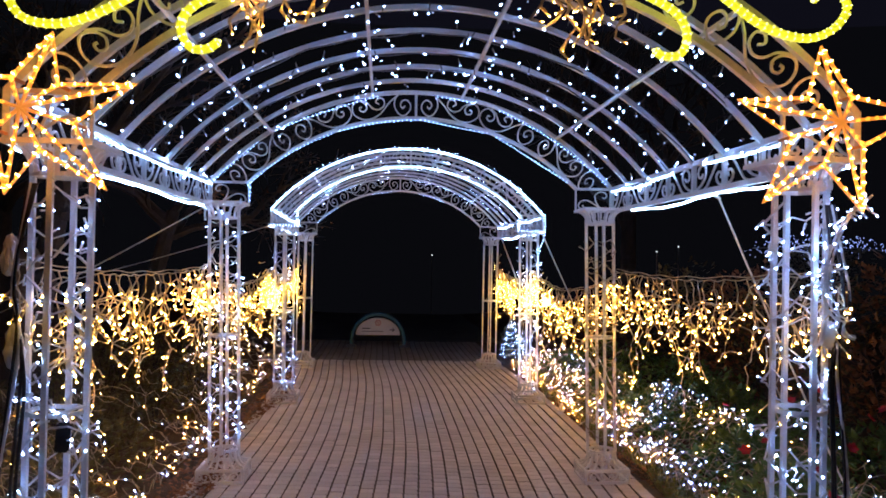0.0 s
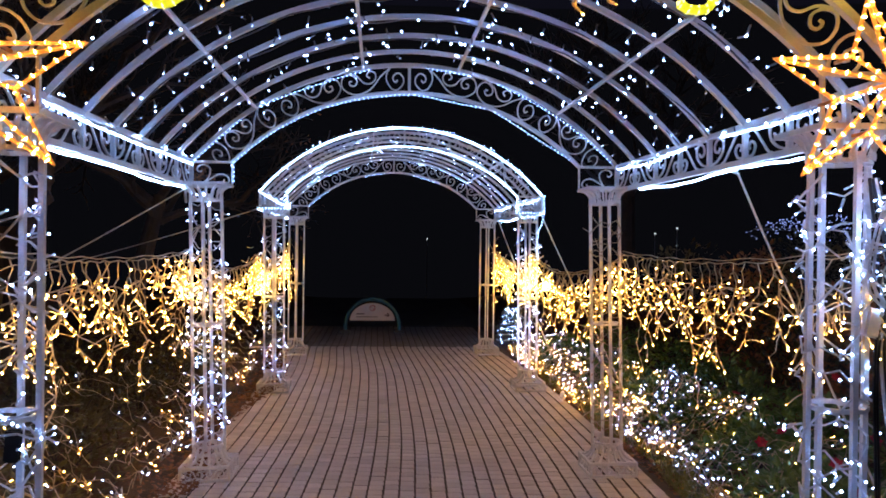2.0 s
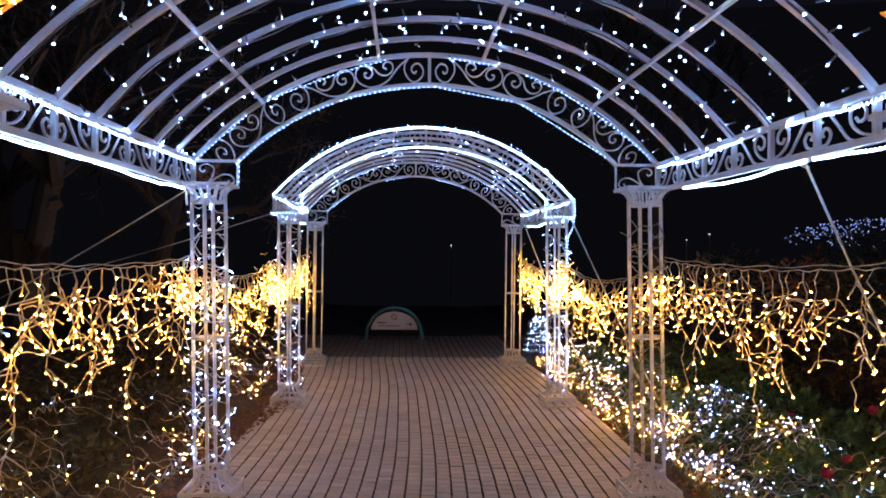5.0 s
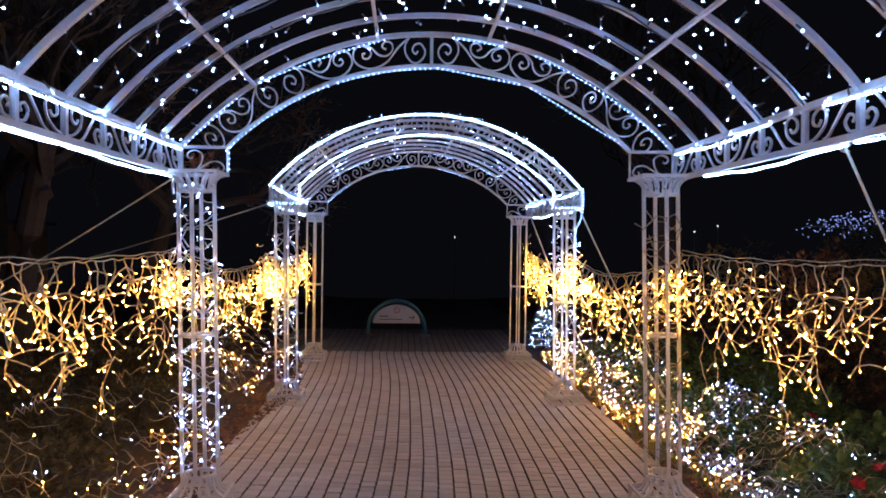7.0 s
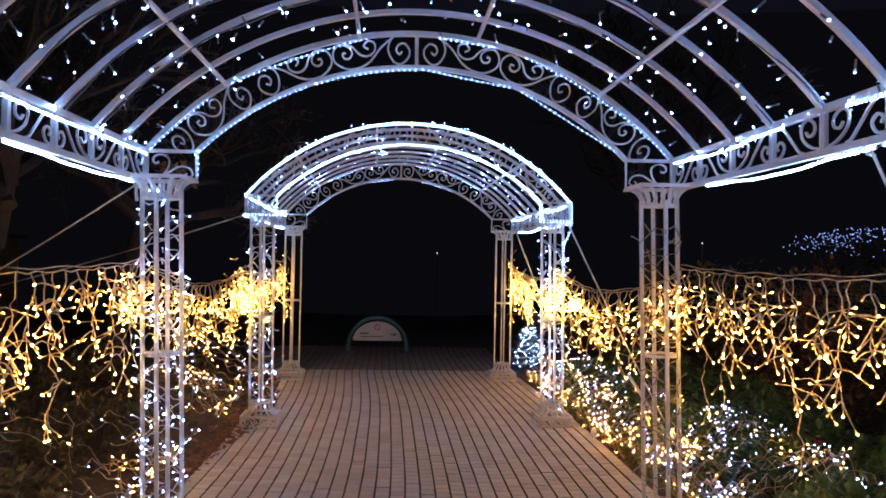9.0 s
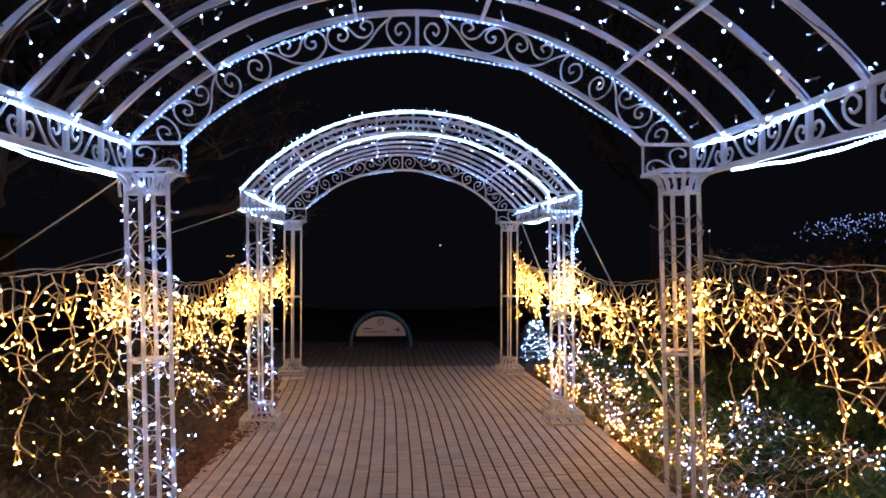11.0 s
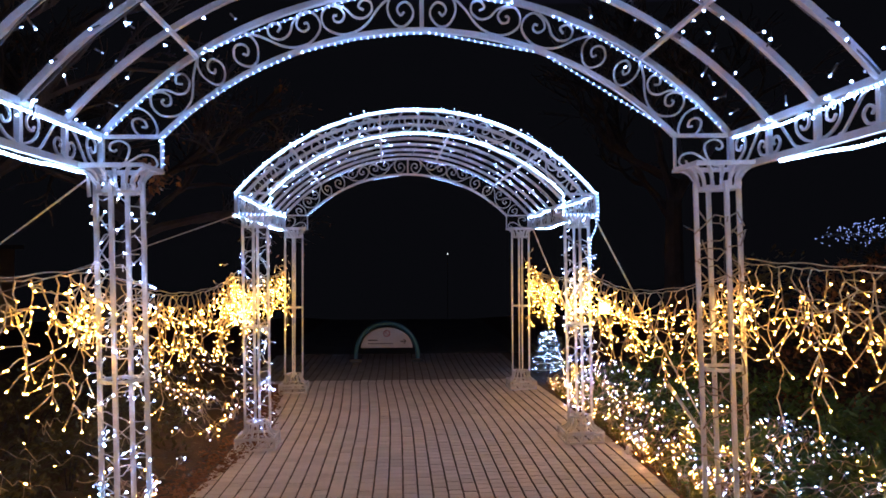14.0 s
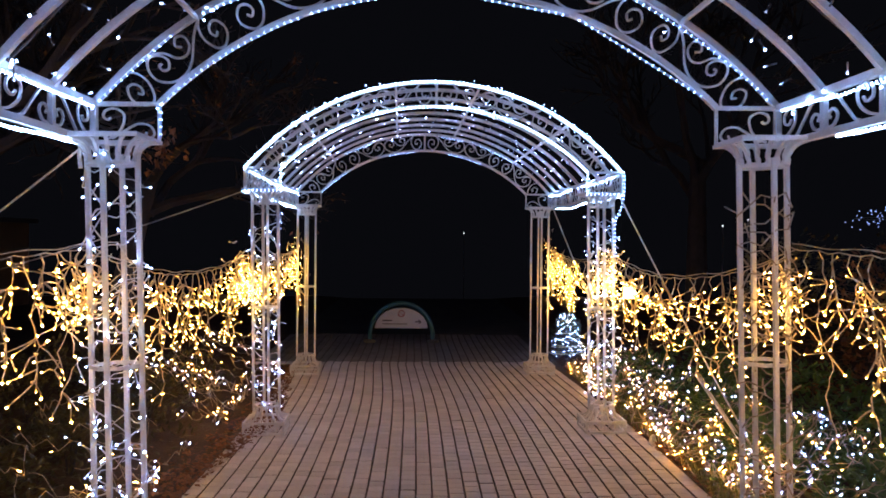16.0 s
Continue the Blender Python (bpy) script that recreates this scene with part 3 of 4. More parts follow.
for s in (-1, 1):
    rope_light(LC, [(s * IN, yc - 0.02, LOW - 0.012), (s * (HALF + 0.02), yc - 0.02, LOW - 0.012), (s * (HALF + 0.02), yc + 0.25, LOW - 0.012)], r=0.009)
rope_light(LC, bezier([(HALF + 0.015, yc - 0.02, TOP), (HALF + 0.02, yc - 0.02, LOW), (1.56, yc - 0.02, 1.86), (1.52, yc, 1.75), (1.53, yc + 0.02, 1.45)]), r=0.009)
yd = FRONT[1] + DEEP
for half, apex, u0, u1, dz in ((IN, APEX_I, -0.30, -0.08, -0.018), (IN, APEX_I, 0.22, 0.52, -0.02), (IN, APEX_I, -0.98, -0.72, -0.016), (HALF, APEX_O, 0.40, 0.68, -0.02), (HALF, APEX_O, -0.55, -0.38, -0.02), (HALF, APEX_O, 0.12, 0.28, -0.02)):
    rope_light(LB, on_arch(half, apex, yd - 0.015, u0, u1, dz, 0.004))


# a loose end of string lights that falls from the star to the first column
R.seed(143)
tail = bezier([(1.586, 3.38, 1.884), (1.508, 3.40, 1.797), (1.458, 3.40, 1.688), (1.434, 3.40, 1.581), (1.430, 3.40, 1.495), (1.455, 3.40, 1.44), (1.502, 3.39, 1.412)])
tb, tw = [], [tail, [(x + 0.012, y - 0.01, z + 0.008) for x, y, z in tail]]
for p in tail:
    for k in range(2):
        if R.random() < (0.55 if p[2] > 1.50 else 0.12):
            d = rand_dir(1, 1, -0.6, 0.6).normalized()
            q = Vector(p) + Vector((0.008, 0, 0)) + d * R.choice((0.014, 0.02, 0.055))
            tw.append([Vector(p), q])
            tb.append((q, d))
string_lights("string_lights", "loose cool white LED string hanging from a star to a column", "", tw, tb, CABLE_WHITE, G_WHITE, True, 0.0034, (0.0046, 0.021))


def beam_rope(s, y0, a, b, z, droop, seed, xo=0.0):
    R.seed(seed)
    pts = []
    for k in range(31):
        t = k / 30
        pts.append((s * (HALF - xo), y0 + a + (b - a) * t, z - droop * math.sin(math.pi * t) ** 2 - 0.002 * math.sin(t * 23)))
    return pts


LS = "cool white rope light slung under a side beam"
for y0 in FRONT:
    for s, a, b, droop in ((-1, 0.05, 1.50, 0.006), (-1, 1.55, 3.10, 0.014), (1, 0.05, 1.2, 0.015), (1, 1.25, 2.70, 0.022)):
        rope_light(LS, beam_rope(s, y0, a, b, LOW - 0.024, droop, 1), 0.029, 0.0062, None, G_BEAM)
    for s, a, b, droop in ((-1, 0.1, 3.15, 0.016), (1, 0.1, 1.4, 0.014), (1, 1.85, 3.15, 0.02)):
        rope_light(LS, beam_rope(s, y0, a, b, TOP - 0.024, droop, 3, 0.02), 0.029, 0.006, None, G_TOP)

# amber stars on the first columns
def star(hx, hz, y, arms, label, proud=0.075):
    """A five-pointed star bent over a column head: arms as (angle, length) round its hub."""
    ob = thing("star_light", label, "star light", "amber stars on the columns")
    tips, ins = [], []
    for k, (deg, l) in enumerate(arms):
        nxt, l2 = arms[(k + 1) % 5]
        mid, low = math.radians(deg + ((nxt - deg) % 360) / 2), 0.205 * (l + l2)
        a = math.radians(deg)
        tips.append(Vector((hx + l * math.cos(a), y, hz + l * math.sin(a))))
        ins.append(Vector((hx + low * math.cos(mid), y, hz + low * math.sin(mid))))
    ring = [p for k in range(5) for p in (tips[k], ins[k])]
    hub = Vector((hx, y - proud, hz))
    frame_s = Shape()
    frame_s.tube(ring, 0.0095, 6, closed=True, up=(0, 1, 0))
    part("outline_tube", frame_s, G_AMBER_SKIN, ob)
    spokes = Shape()
    for p in ring:
        spokes.tube([hub, p], 0.0065, 6)
    part("spoke_tube", spokes, G_AMBER_SKIN, ob)
    leds = Shape()
    for a, b in list(zip(ring, ring[1:] + ring[:1])) + [(hub, p) for p in ring]:
        n = max(2, int((b - a).length / 0.038))
        for k in range(1 if a is hub else 0, n):
            p = a + (b - a) * ((k + 0.5) / n)
            leds.bulb(p - (b - a).normalized() * 0.012 - Vector((0, 0.008, 0)), b - a, 0.0092, 0.021)
    part("led_chain", leds, G_AMBER, ob, kind="stuff")
    for p in ins:
        arm = Shape()
        arm.tube([p, (p.x, y + 0.095, p.z)], 0.005, 4)
        part("bracket", arm, ORANGE, ob)
    return ob


star(-1.449, 2.092, 3.335, ((76, 0.28), (163, 0.37), (255, 0.29), (315, 0.365), (17, 0.365)), "amber rope light star fixed to a column head")
star(1.409, 2.142, 3.335, ((98, 0.29), (167, 0.36), (229, 0.385), (292, 0.34), (9, 0.37)), "amber rope light star tilted on a column head")

# yellow scrolls over the first arch
LY = "fat yellow rope light bent in a scroll on the arch"
GY = "yellow scrolls over the entrance"
for pts in ([(-1.565, 2.56), (-1.549, 2.468), (-1.50, 2.408), (-1.408, 2.390), (-1.306, 2.411), (-1.157, 2.486), (-0.98, 2.62), (-0.80, 2.76)],
            [(-0.83, 2.352), (-0.877, 2.322), (-0.935, 2.332), (-0.964, 2.40), (-0.93, 2.467), (-0.814, 2.54), (-0.62, 2.66), (-0.40, 2.74)],
            [(1.36, 2.60), (1.40, 2.64), (1.46, 2.64), (1.495, 2.575), (1.44, 2.495), (1.331, 2.455), (1.179, 2.489), (1.028, 2.586), (0.85, 2.72)],
            [(0.752, 2.385), (0.79, 2.366), (0.852, 2.376), (0.875, 2.45), (0.83, 2.53), (0.70, 2.60), (0.50, 2.70), (0.36, 2.76)]):
    rope_light(LY, bezier([(x, 3.38, z + 0.02) for x, z in pts], 8), 0.030, 0.0155, G_YELLOW_SKIN, G_YELLOW, GY, (0.0205, 0.026))
R.seed(61)
for cx in (-0.62, 0.52):
    wires, bulbs = [], []
    for k in range(9):
        p = Vector((cx + R.uniform(-0.16, 0.16), 3.33, 2.70))
        pts = [p.copy()]
        for j in range(R.randrange(4, 8)):
            p = p + Vector((R.uniform(-0.04, 0.04), R.uniform(-0.02, 0.02), -0.045))
            pts.append(p.copy())
            if j > 1:
                d = rand_dir(1, 0.6, -1, 0.2).normalized()
                wires.append([p, p + d * 0.03])
                bulbs.append((p + d * 0.03, d))
        wires.append(pts)
    string_lights("icicle_tuft", "short tuft of warm icicle lights at the arch crown", "tufts at the entrance", wires, bulbs, CABLE, G_WARM, True, 0.004)


# ---- planting ----
def height_right(x, y):
    t = max(0.0, min(1.0, (x - 1.85) / 0.9))
    return -0.02 + 0.30 * t ** 0.9 + 0.09 * noise.noise((x * 1.7, y * 1.7, 5)) * t + 0.12 * max(0, t - 0.5)


def height_left(x, y):
    t = max(0.0, min(1.0, (-x - 1.75) / 1.0))
    return 0.03 + 0.52 * t ** 0.9 + 0.10 * noise.noise((x * 1.6, y * 1.6, 9)) * t


def leaf_quad(s, p, d, up, l, w):
    """A pointed leaf folded along its rib."""
    d = d.normalized()
    a = d.cross(up)
    if a.length < 1e-3:
        a = Vector((1, 0, 0))
    a.normalize()
    n = a.cross(d)
    s.add([p, p + d * l * 0.45 + a * w - n * w * 0.25, p + d * l, p + d * l * 0.45 - a * w - n * w * 0.25, p + d * l * 0.5], [(0, 1, 4), (1, 2, 4), (2, 3, 4), (3, 0, 4)])


def clump(name, label, category, cx, cy, rx, ry, hgt, mat, n, leaf, seed, base=-0.04, kind="", group=""):
    """A shrub: stems that fork, and a crown of small leaves with gaps."""
    R.seed(seed)
    ob = thing(name, label, category, group, kind, at=(cx, cy, base))
    crown = Shape()
    for k in range(5):
        a = R.uniform(0, 6.28)
        e = Vector((rx * 0.75 * math.cos(a) * R.random(), ry * 0.75 * math.sin(a) * R.random(), hgt * R.uniform(0.6, 0.95)))
        stem = Shape()
        stem.tube(bezier([(e.x * 0.1, e.y * 0.1, -0.03), e * 0.45 + Vector((0, 0, 0.05)), e], 4), 0.008, 5, taper=[1 - 0.07 * i for i in range(9)])
        part("stem", stem, BARK, ob)
    for k in range(n):
        a, q = R.uniform(0, 6.28), R.random() ** 0.4
        t = R.random()
        bulge = 1 + 0.28 * noise.noise((cx + math.cos(a) * 1.6, cy + math.sin(a) * 1.6, t * 2.2))
        prof = math.sqrt(max(0.0, 1 - (t * 1.0) ** 2.4)) * 0.9 + 0.1
        p = Vector((rx * q * prof * bulge * math.cos(a), ry * q * prof * bulge * math.sin(a), hgt * t * bulge + R.uniform(-0.02, 0.02)))
        if p.z < 0:
            continue
        d = Vector((p.x / rx, p.y / ry, 0.4)) + rand_dir(0.9, 0.9, -0.7, 0.7)
        leaf_quad(crown, p, d, Vector((R.uniform(-0.4, 0.4), R.uniform(-0.4, 0.4), 1)), leaf * R.uniform(0.7, 1.25), leaf * R.uniform(0.22, 0.34))
    part("leaves", crown, mat, ob, kind="stuff")
    return ob


SG = "shrubs beside the walk"
R.seed(70)
spec = []
for k in range(9):
    spec.append((1, 2.52 + 0.14 * math.sin(k * 2.1), 3.2 + k * 1.02, 0.50, 0.62, 0.36))
    spec.append((1, 3.15 + 0.2 * math.sin(k * 1.3), 3.5 + k * 1.02, 0.62, 0.66, 0.52))
    spec.append((-1, -2.45 - 0.18 * math.sin(k * 1.9), 3.3 + k * 1.02, 0.48, 0.62, 0.42))
    spec.append((-1, -3.3 - 0.2 * math.sin(k * 1.1), 3.6 + k * 1.02, 0.66, 0.68, 0.60))
for i, (s, cx, cy, rx, ry, h) in enumerate(spec):
    near = 1.0 if cy < 8.5 else 0.6
    if s > 0:
        clump("shrub", "low broad-leaved green shrub draped with net lights", "shrub", cx, cy, rx, ry, h, LEAF, int(900 * near), 0.085, 700 + i, group=SG)
    else:
        clump("shrub", "low dark evergreen shrub draped with net lights", "shrub", cx, cy, rx, ry, h, LEAF_DARK, int(800 * near), 0.065, 700 + i, group=SG)
for i in range(6):
    clump("hedge", "tall dark reddish hedge behind the flower bed", "hedge", 4.2 + 0.2 * math.sin(i * 2), 3.6 + i * 1.6, 0.8, 1.05, 1.5, LITTER if i % 2 == 0 else LEAF_DARK, 1500, 0.09, 800 + i, group="hedge")

# red flowers
R.seed(75)
petal_mesh = Shape()
for k in range(11):
    a = 6.2832 * k / 11 * 2.0
    el = 0.25 + 0.5 * (k / 11)
    leaf_quad(petal_mesh, Vector((0, 0, 0)), Vector((math.cos(a), math.sin(a), el)), Vector((0, 0, 1)), 0.058 - 0.002 * k, 0.019)
PETALS = petal_mesh.mesh("flower", PETAL)
FLOWERS = [(2.35, 3.9), (2.62, 4.5), (2.2, 4.25), (2.75, 5.3), (2.5, 5.9), (3.1, 4.2), (3.2, 5.0), (2.9, 6.3), (2.45, 5.2), (2.3, 4.75), (3.3, 5.8), (3.0, 5.5), (2.65, 6.9), (3.3, 6.6), (2.2, 5.6)]
for x, y in FLOWERS:
    ob = tagged(new("flower", PETALS), "red camellia-like flower among green leaves", "flower", "red flowers")
    ob.location = (x, y, 0.60 * min(1, max(0.55, (x - 1.9) * 0.9)) + R.uniform(0, 0.06))
    ob.rotation_euler = (R.uniform(-0.9, 0.2), R.uniform(-0.7, 0.2), R.uniform(0, 6))
    ob.scale = (0.9,) * 3

# sedge along the border and fallen leaves
R.seed(77)
sedge = Shape()
for k in range(3000):
    y = R.uniform(5.2, 12.6)
    x = 1.84 + abs(R.gauss(0, 0.16)) + 0.05 * math.sin(y * 3)
    a, l = R.uniform(0, 6.28), R.uniform(0.10, 0.24)
    p, d = Vector((x, y, fall(y))), Vector((math.cos(a) * 0.7, math.sin(a) * 0.7, 1)).normalized()
    q = p + d * l * 0.6
    e = q + Vector((d.x, d.y, -0.1)).normalized() * l * 0.5
    w = Vector((-math.sin(a), math.cos(a), 0)) * 0.004
    sedge.add([p - w, p + w, q + w, q - w, e], [(0, 1, 2, 3), (3, 2, 4)])
thing("sedge", "yellowish green sedge tufts along the paving edge", "grass", kind="stuff", shape=sedge, mat=GRASS)
litter = Shape()
for k in range(7200):
    y = R.uniform(4.5, 13.0)
    if R.random() < 0.55:
        x = -1.52 - abs(R.gauss(0, 0.20)) + 0.10 * math.sin(y * 1.3) + (0.16 * max(0.0, math.sin(y * 0.9 - 0.6)))
    else:
        x = 1.80 + abs(R.gauss(0, 0.22))
    a, l = R.uniform(0, 6.28), R.uniform(0.026, 0.058)
    zed = fall(y) + 0.006 + R.random() ** 2 * 0.035
    leaf_quad(litter, Vector((x, y, zed)), Vector((math.cos(a), math.sin(a), R.uniform(-0.25, 0.5))), Vector((R.uniform(-0.6, 0.6), R.uniform(-0.6, 0.6), 1)), l, l * R.uniform(0.25, 0.4))
thing("fallen_leaves", "dry brown fallen leaves drifted on the paving edges", "leaves", kind="stuff", shape=litter, mat=LITTER)


# net lights over the shrubs
G_NET = glow("cool_net_led", (0.22, 0.36, 1.0), WHITE * 0.52)


def net(side, y0, y1, runs, x_in, x_out, lit, seed, label, amber=None):
    R.seed(seed)
    hf = height_right if side > 0 else height_left
    wires, sets = [], {"w": [], "a": []}
    for k in range(runs):
        x, y = side * R.uniform(x_in, x_out), R.uniform(y0, y1)
        a = R.uniform(0, 6.28)
        pts = []
        for j in range(R.randrange(10, 22)):
            a += R.uniform(-0.8, 0.8)
            x += 0.07 * math.cos(a)
            y += 0.07 * math.sin(a)
            x = side * max(x_in - 0.05, min(x_out + 0.2, side * x))
            p = Vector((x, y, hf(x, y) + 0.06 + R.uniform(-0.03, 0.07)))
            pts.append(p)
            if R.random() < lit * 0.75:
                d = rand_dir(1, 1, -0.5, 1).normalized()
                q = p + d * 0.03
                wires.append([p, q])
                warm = R.random() < (amber or (0.55 if side * x < x_in + 0.18 else 0.30 if side > 0 else 0.5))
                sets["a" if warm else "w"].append((q, d))
        wires.append(bezier(pts, 2))
    ob = string_lights("net_lights", label, "net lights on the shrubs", wires, sets["w"], CABLE_NET, G_NET, False, 0.0019, (0.0030, 0.016))
    s = Shape()
    for p, d in sets["a"]:
        s.bulb(p, d, 0.0038, 0.018)
    part("warm_bulbs", s, G_AMBER_NET, ob, "amber bulbs", kind="stuff")


G_AMBER_NET = glow("amber_net_led", (1.0, 0.44, 0.06), WARM * 0.6)
net(1, 3.7, 6.8, 62, 1.96, 2.50, 0.36, 81, "cool white and amber net lights over green shrubs", 0.45)
net(1, 3.3, 5.0, 20, 2.05, 3.0, 0.30, 90, "sparse amber and white net lights among red flowers", 0.6)
net(1, 7.0, 9.6, 42, 1.92, 2.35, 0.40, 82, "cool white and amber net lights over low shrubs", 0.55)
net(1, 9.4, 12.4, 38, 1.90, 2.30, 0.45, 83, "cool white net lights along the far border")
net(1, 6.6, 8.3, 40, 2.02, 2.45, 0.42, 86, "cool white net lights heaped over shrubs", 0.15)
net(1, 7.4, 12.6, 42, 1.82, 2.00, 0.42, 87, "amber net lights along the paving edge", 0.92)
net(-1, 4.8, 7.4, 38, 1.75, 2.35, 0.30, 84, "amber and white net lights over dark shrubs", 0.55)
net(-1, 3.6, 6.4, 16, 1.9, 2.75, 0.25, 89, "sparse amber net lights over dark shrubs", 0.85)
net(-1, 7.2, 12.4, 44, 1.76, 2.25, 0.38, 85, "amber and white net lights over dark shrubs", 0.6)

# a little lit cone beyond the second pavilion
R.seed(88)
cone_b, cone_w = [], []
for k in range(170):
    t, a = R.random() ** 0.8, R.uniform(0, 6.28)
    rr = 0.27 * (1 - 0.7 * t) * R.uniform(0.75, 1.05)
    p = Vector((2.02 + rr * math.cos(a), 13.8 + rr * math.sin(a), -0.02 + 0.58 * t))
    cone_b.append((p, rand_dir(1, 1, -0.3, 1)))
for k in range(60):
    t = k / 59
    a, rr = t * 40, 0.27 * (1 - 0.7 * t)
    cone_w.append(Vector((2.02 + rr * math.cos(a), 13.8 + rr * math.sin(a), -0.02 + 0.58 * t)))
clump("conifer", "small clipped conifer wrapped in white lights", "shrub", 2.02, 13.8, 0.24, 0.24, 0.55, LEAF_DARK, 500, 0.05, 871)
string_lights("conifer_lights", "dense cool white LED string on a small conifer", "", [cone_w], cone_b, CABLE, G_WHITE)

# ---- guy ropes ----
GR = "guy ropes of the pavilions"
for a, b, r in (((1.60, 4.74, LOW), (2.40, 4.47, 0.06), 0.006), ((1.60, 9.62, LOW), (2.25, 8.2, 0.05), 0.006), ((1.60, 12.7, LOW), (2.3, 12.0, 0.05), 0.006),
                ((-1.60, 6.60, LOW - 0.026), (-4.45, 8.98, 0.85), 0.005), ((-1.55, 9.60, LOW - 0.035), (-5.0, 11.75, 1.12), 0.005)):
    s = Shape()
    pts = [Vector(a).lerp(Vector(b), k / 10) - Vector((0, 0, 0.03 * math.sin(math.pi * k / 10))) for k in range(11)]
    s.tube(pts, r, 6)
    rope = thing("guy_rope", "pale tensioned guy rope tied to a beam", "rope", GR, shape=s, mat=ROPE_CORD)
    knot = Shape()
    p = Vector(a)
    knot.tube([p + Vector((0.016 * math.cos(t), 0.016 * math.sin(t), 0.005 * t - 0.02)) for t in (0, 1, 2, 3, 4, 5, 6, 7, 8, 9)], 0.007, 6)
    part("knot", knot, ROPE_CORD, rope)
sp = Shape()
sp.tube([(1.985, 8.77, 0.60), (2.17, 8.37, 0.19)], 0.014, 6)
thing("rope_sleeve", "white plastic sleeve over a guy rope", "sleeve", shape=sp, mat=PLASTIC)

# ---- cables and boxes on the first columns ----
R.seed(91)
for s in (1, -1):
    bundle = thing("cable_bundle", "black and white power cables hanging on a column", "cable", "cables on columns")
    for k, mat in enumerate((CABLE_BLACK, CABLE_BLACK, PLASTIC, CABLE_BLACK)):
        sh = Shape()
        x0 = s * (COL + 0.07 + 0.010 * k)
        sh.tube(bezier([(x0 - s * 0.02, y_a - 0.10, 1.86), (x0 + s * R.uniform(0, 0.05), y_a - 0.12, 1.5), (x0 - s * 0.01, y_a - 0.13, 1.15 + 0.06 * k), (x0 + s * R.uniform(0.0, 0.06), y_a - 0.12, 0.75),
                        (x0 + s * 0.02, y_a - 0.11, 0.35), (x0 + s * 0.10, y_a - 0.05, 0.10), (x0 + s * 0.4, y_a + 0.1 * k, 0.03)], 6), 0.0062, 6)
        part("cable", sh, mat, bundle)


def rounded_box(w, d, h, e=0.006):
    bm = bmesh.new()
    bmesh.ops.create_cube(bm, size=1)
    bmesh.ops.scale(bm, vec=(w, d, h), verts=bm.verts)
    bmesh.ops.bevel(bm, geom=bm.edges[:], offset=e, segments=2, affect="EDGES")
    me = bpy.data.meshes.new("box")
    bm.to_mesh(me)
    bm.free()
    return me


def boxed(name, label, category, w, d, h, mat, m, e=0.006):
    me = rounded_box(w, d, h, e)
    me.materials.append(mat)
    ob = tagged(new(name, me), label, category)
    ob.matrix_basis = m
    return ob


boxed("controller_box", "flat white plastic light controller strapped to a column", "controller", 0.062, 0.026, 0.10, PLASTIC, pose(1.475, y_a - 0.14, 1.36, 0, 14, 12))
boxed("junction_box", "small black power adapter on a column", "adapter", 0.05, 0.04, 0.11, CABLE_BLACK, pose(-1.40, y_a - 0.02, 0.93, 0, 4, 20))


def bag(x, y, z, w, h, seed):
    R.seed(seed)
    bm = bmesh.new()
    bmesh.ops.create_icosphere(bm, subdivisions=3, radius=1)
    for v in bm.verts:
        k = 0.55 + 0.45 * max(0, -v.co.z) + 0.25 * noise.noise(v.co * 2.2 + Vector((seed, 0, 0)))
        v.co = Vector((v.co.x * w * k, v.co.y * w * 0.7 * k, v.co.z * h * (1 + 0.2 * noise.noise(v.co * 3))))
    me = bpy.data.meshes.new("plastic_bag")
    bm.to_mesh(me)
    bm.free()
    me.materials.append(PLASTIC)
    ob = tagged(new("plastic_bag", me), "crumpled white plastic bag wrapped round a plug", "bag", "bags over plugs")
    ob.location = (x, y, z)


bag(-1.575, y_a - 0.09, 1.60, 0.05, 0.075, 3)
bag(1.80, 9.2, -0.01, 0.05, 0.05, 12)
bag(-1.545, y_a - 0.10, 1.275, 0.055, 0.085, 8)
tagdrop = Shape()
tagdrop.tube(bezier([(1.50, y_a - 0.1, 1.52), (1.525, y_a - 0.11, 1.44), (1.56, y_a - 0.11, 1.36), (1.60, y_a - 0.11, 1.345)], 5), 0.012, 6)
thing("plastic_strap", "white plastic strap end hanging off a column", "strap", shape=tagdrop, mat=PLASTIC)
tie = Shape()
tie.tube(bezier([(-1.56, yb - 0.14, LOW), (-1.575, yb - 0.14, LOW - 0.06), (-1.57, yb - 0.14, LOW - 0.13)], 4), 0.009, 6)
thing("plastic_tie", "white plastic tie hanging under a beam corner", "tie", shape=tie, mat=PLASTIC)

# a warm lantern by the second pavilion
lan = thing("lantern", "small glowing warm lantern beside a column", "lantern", at=(1.62, 9.28, 1.17))
sh = Shape()
sh.box((-0.036, -0.036, -0.045), (0.036, 0.036, 0.045))
part("glass", sh, glow("lantern_glass", (1.0, 0.72, 0.3), 9.0), lan)
sh = Shape()
sh.box((-0.042, -0.042, 0.045), (0.042, 0.042, 0.056))
sh.tube([(0, 0, 0.055), (0, 0, 0.17)], 0.003, 5)
part("cap", sh, CABLE_GREY, lan)

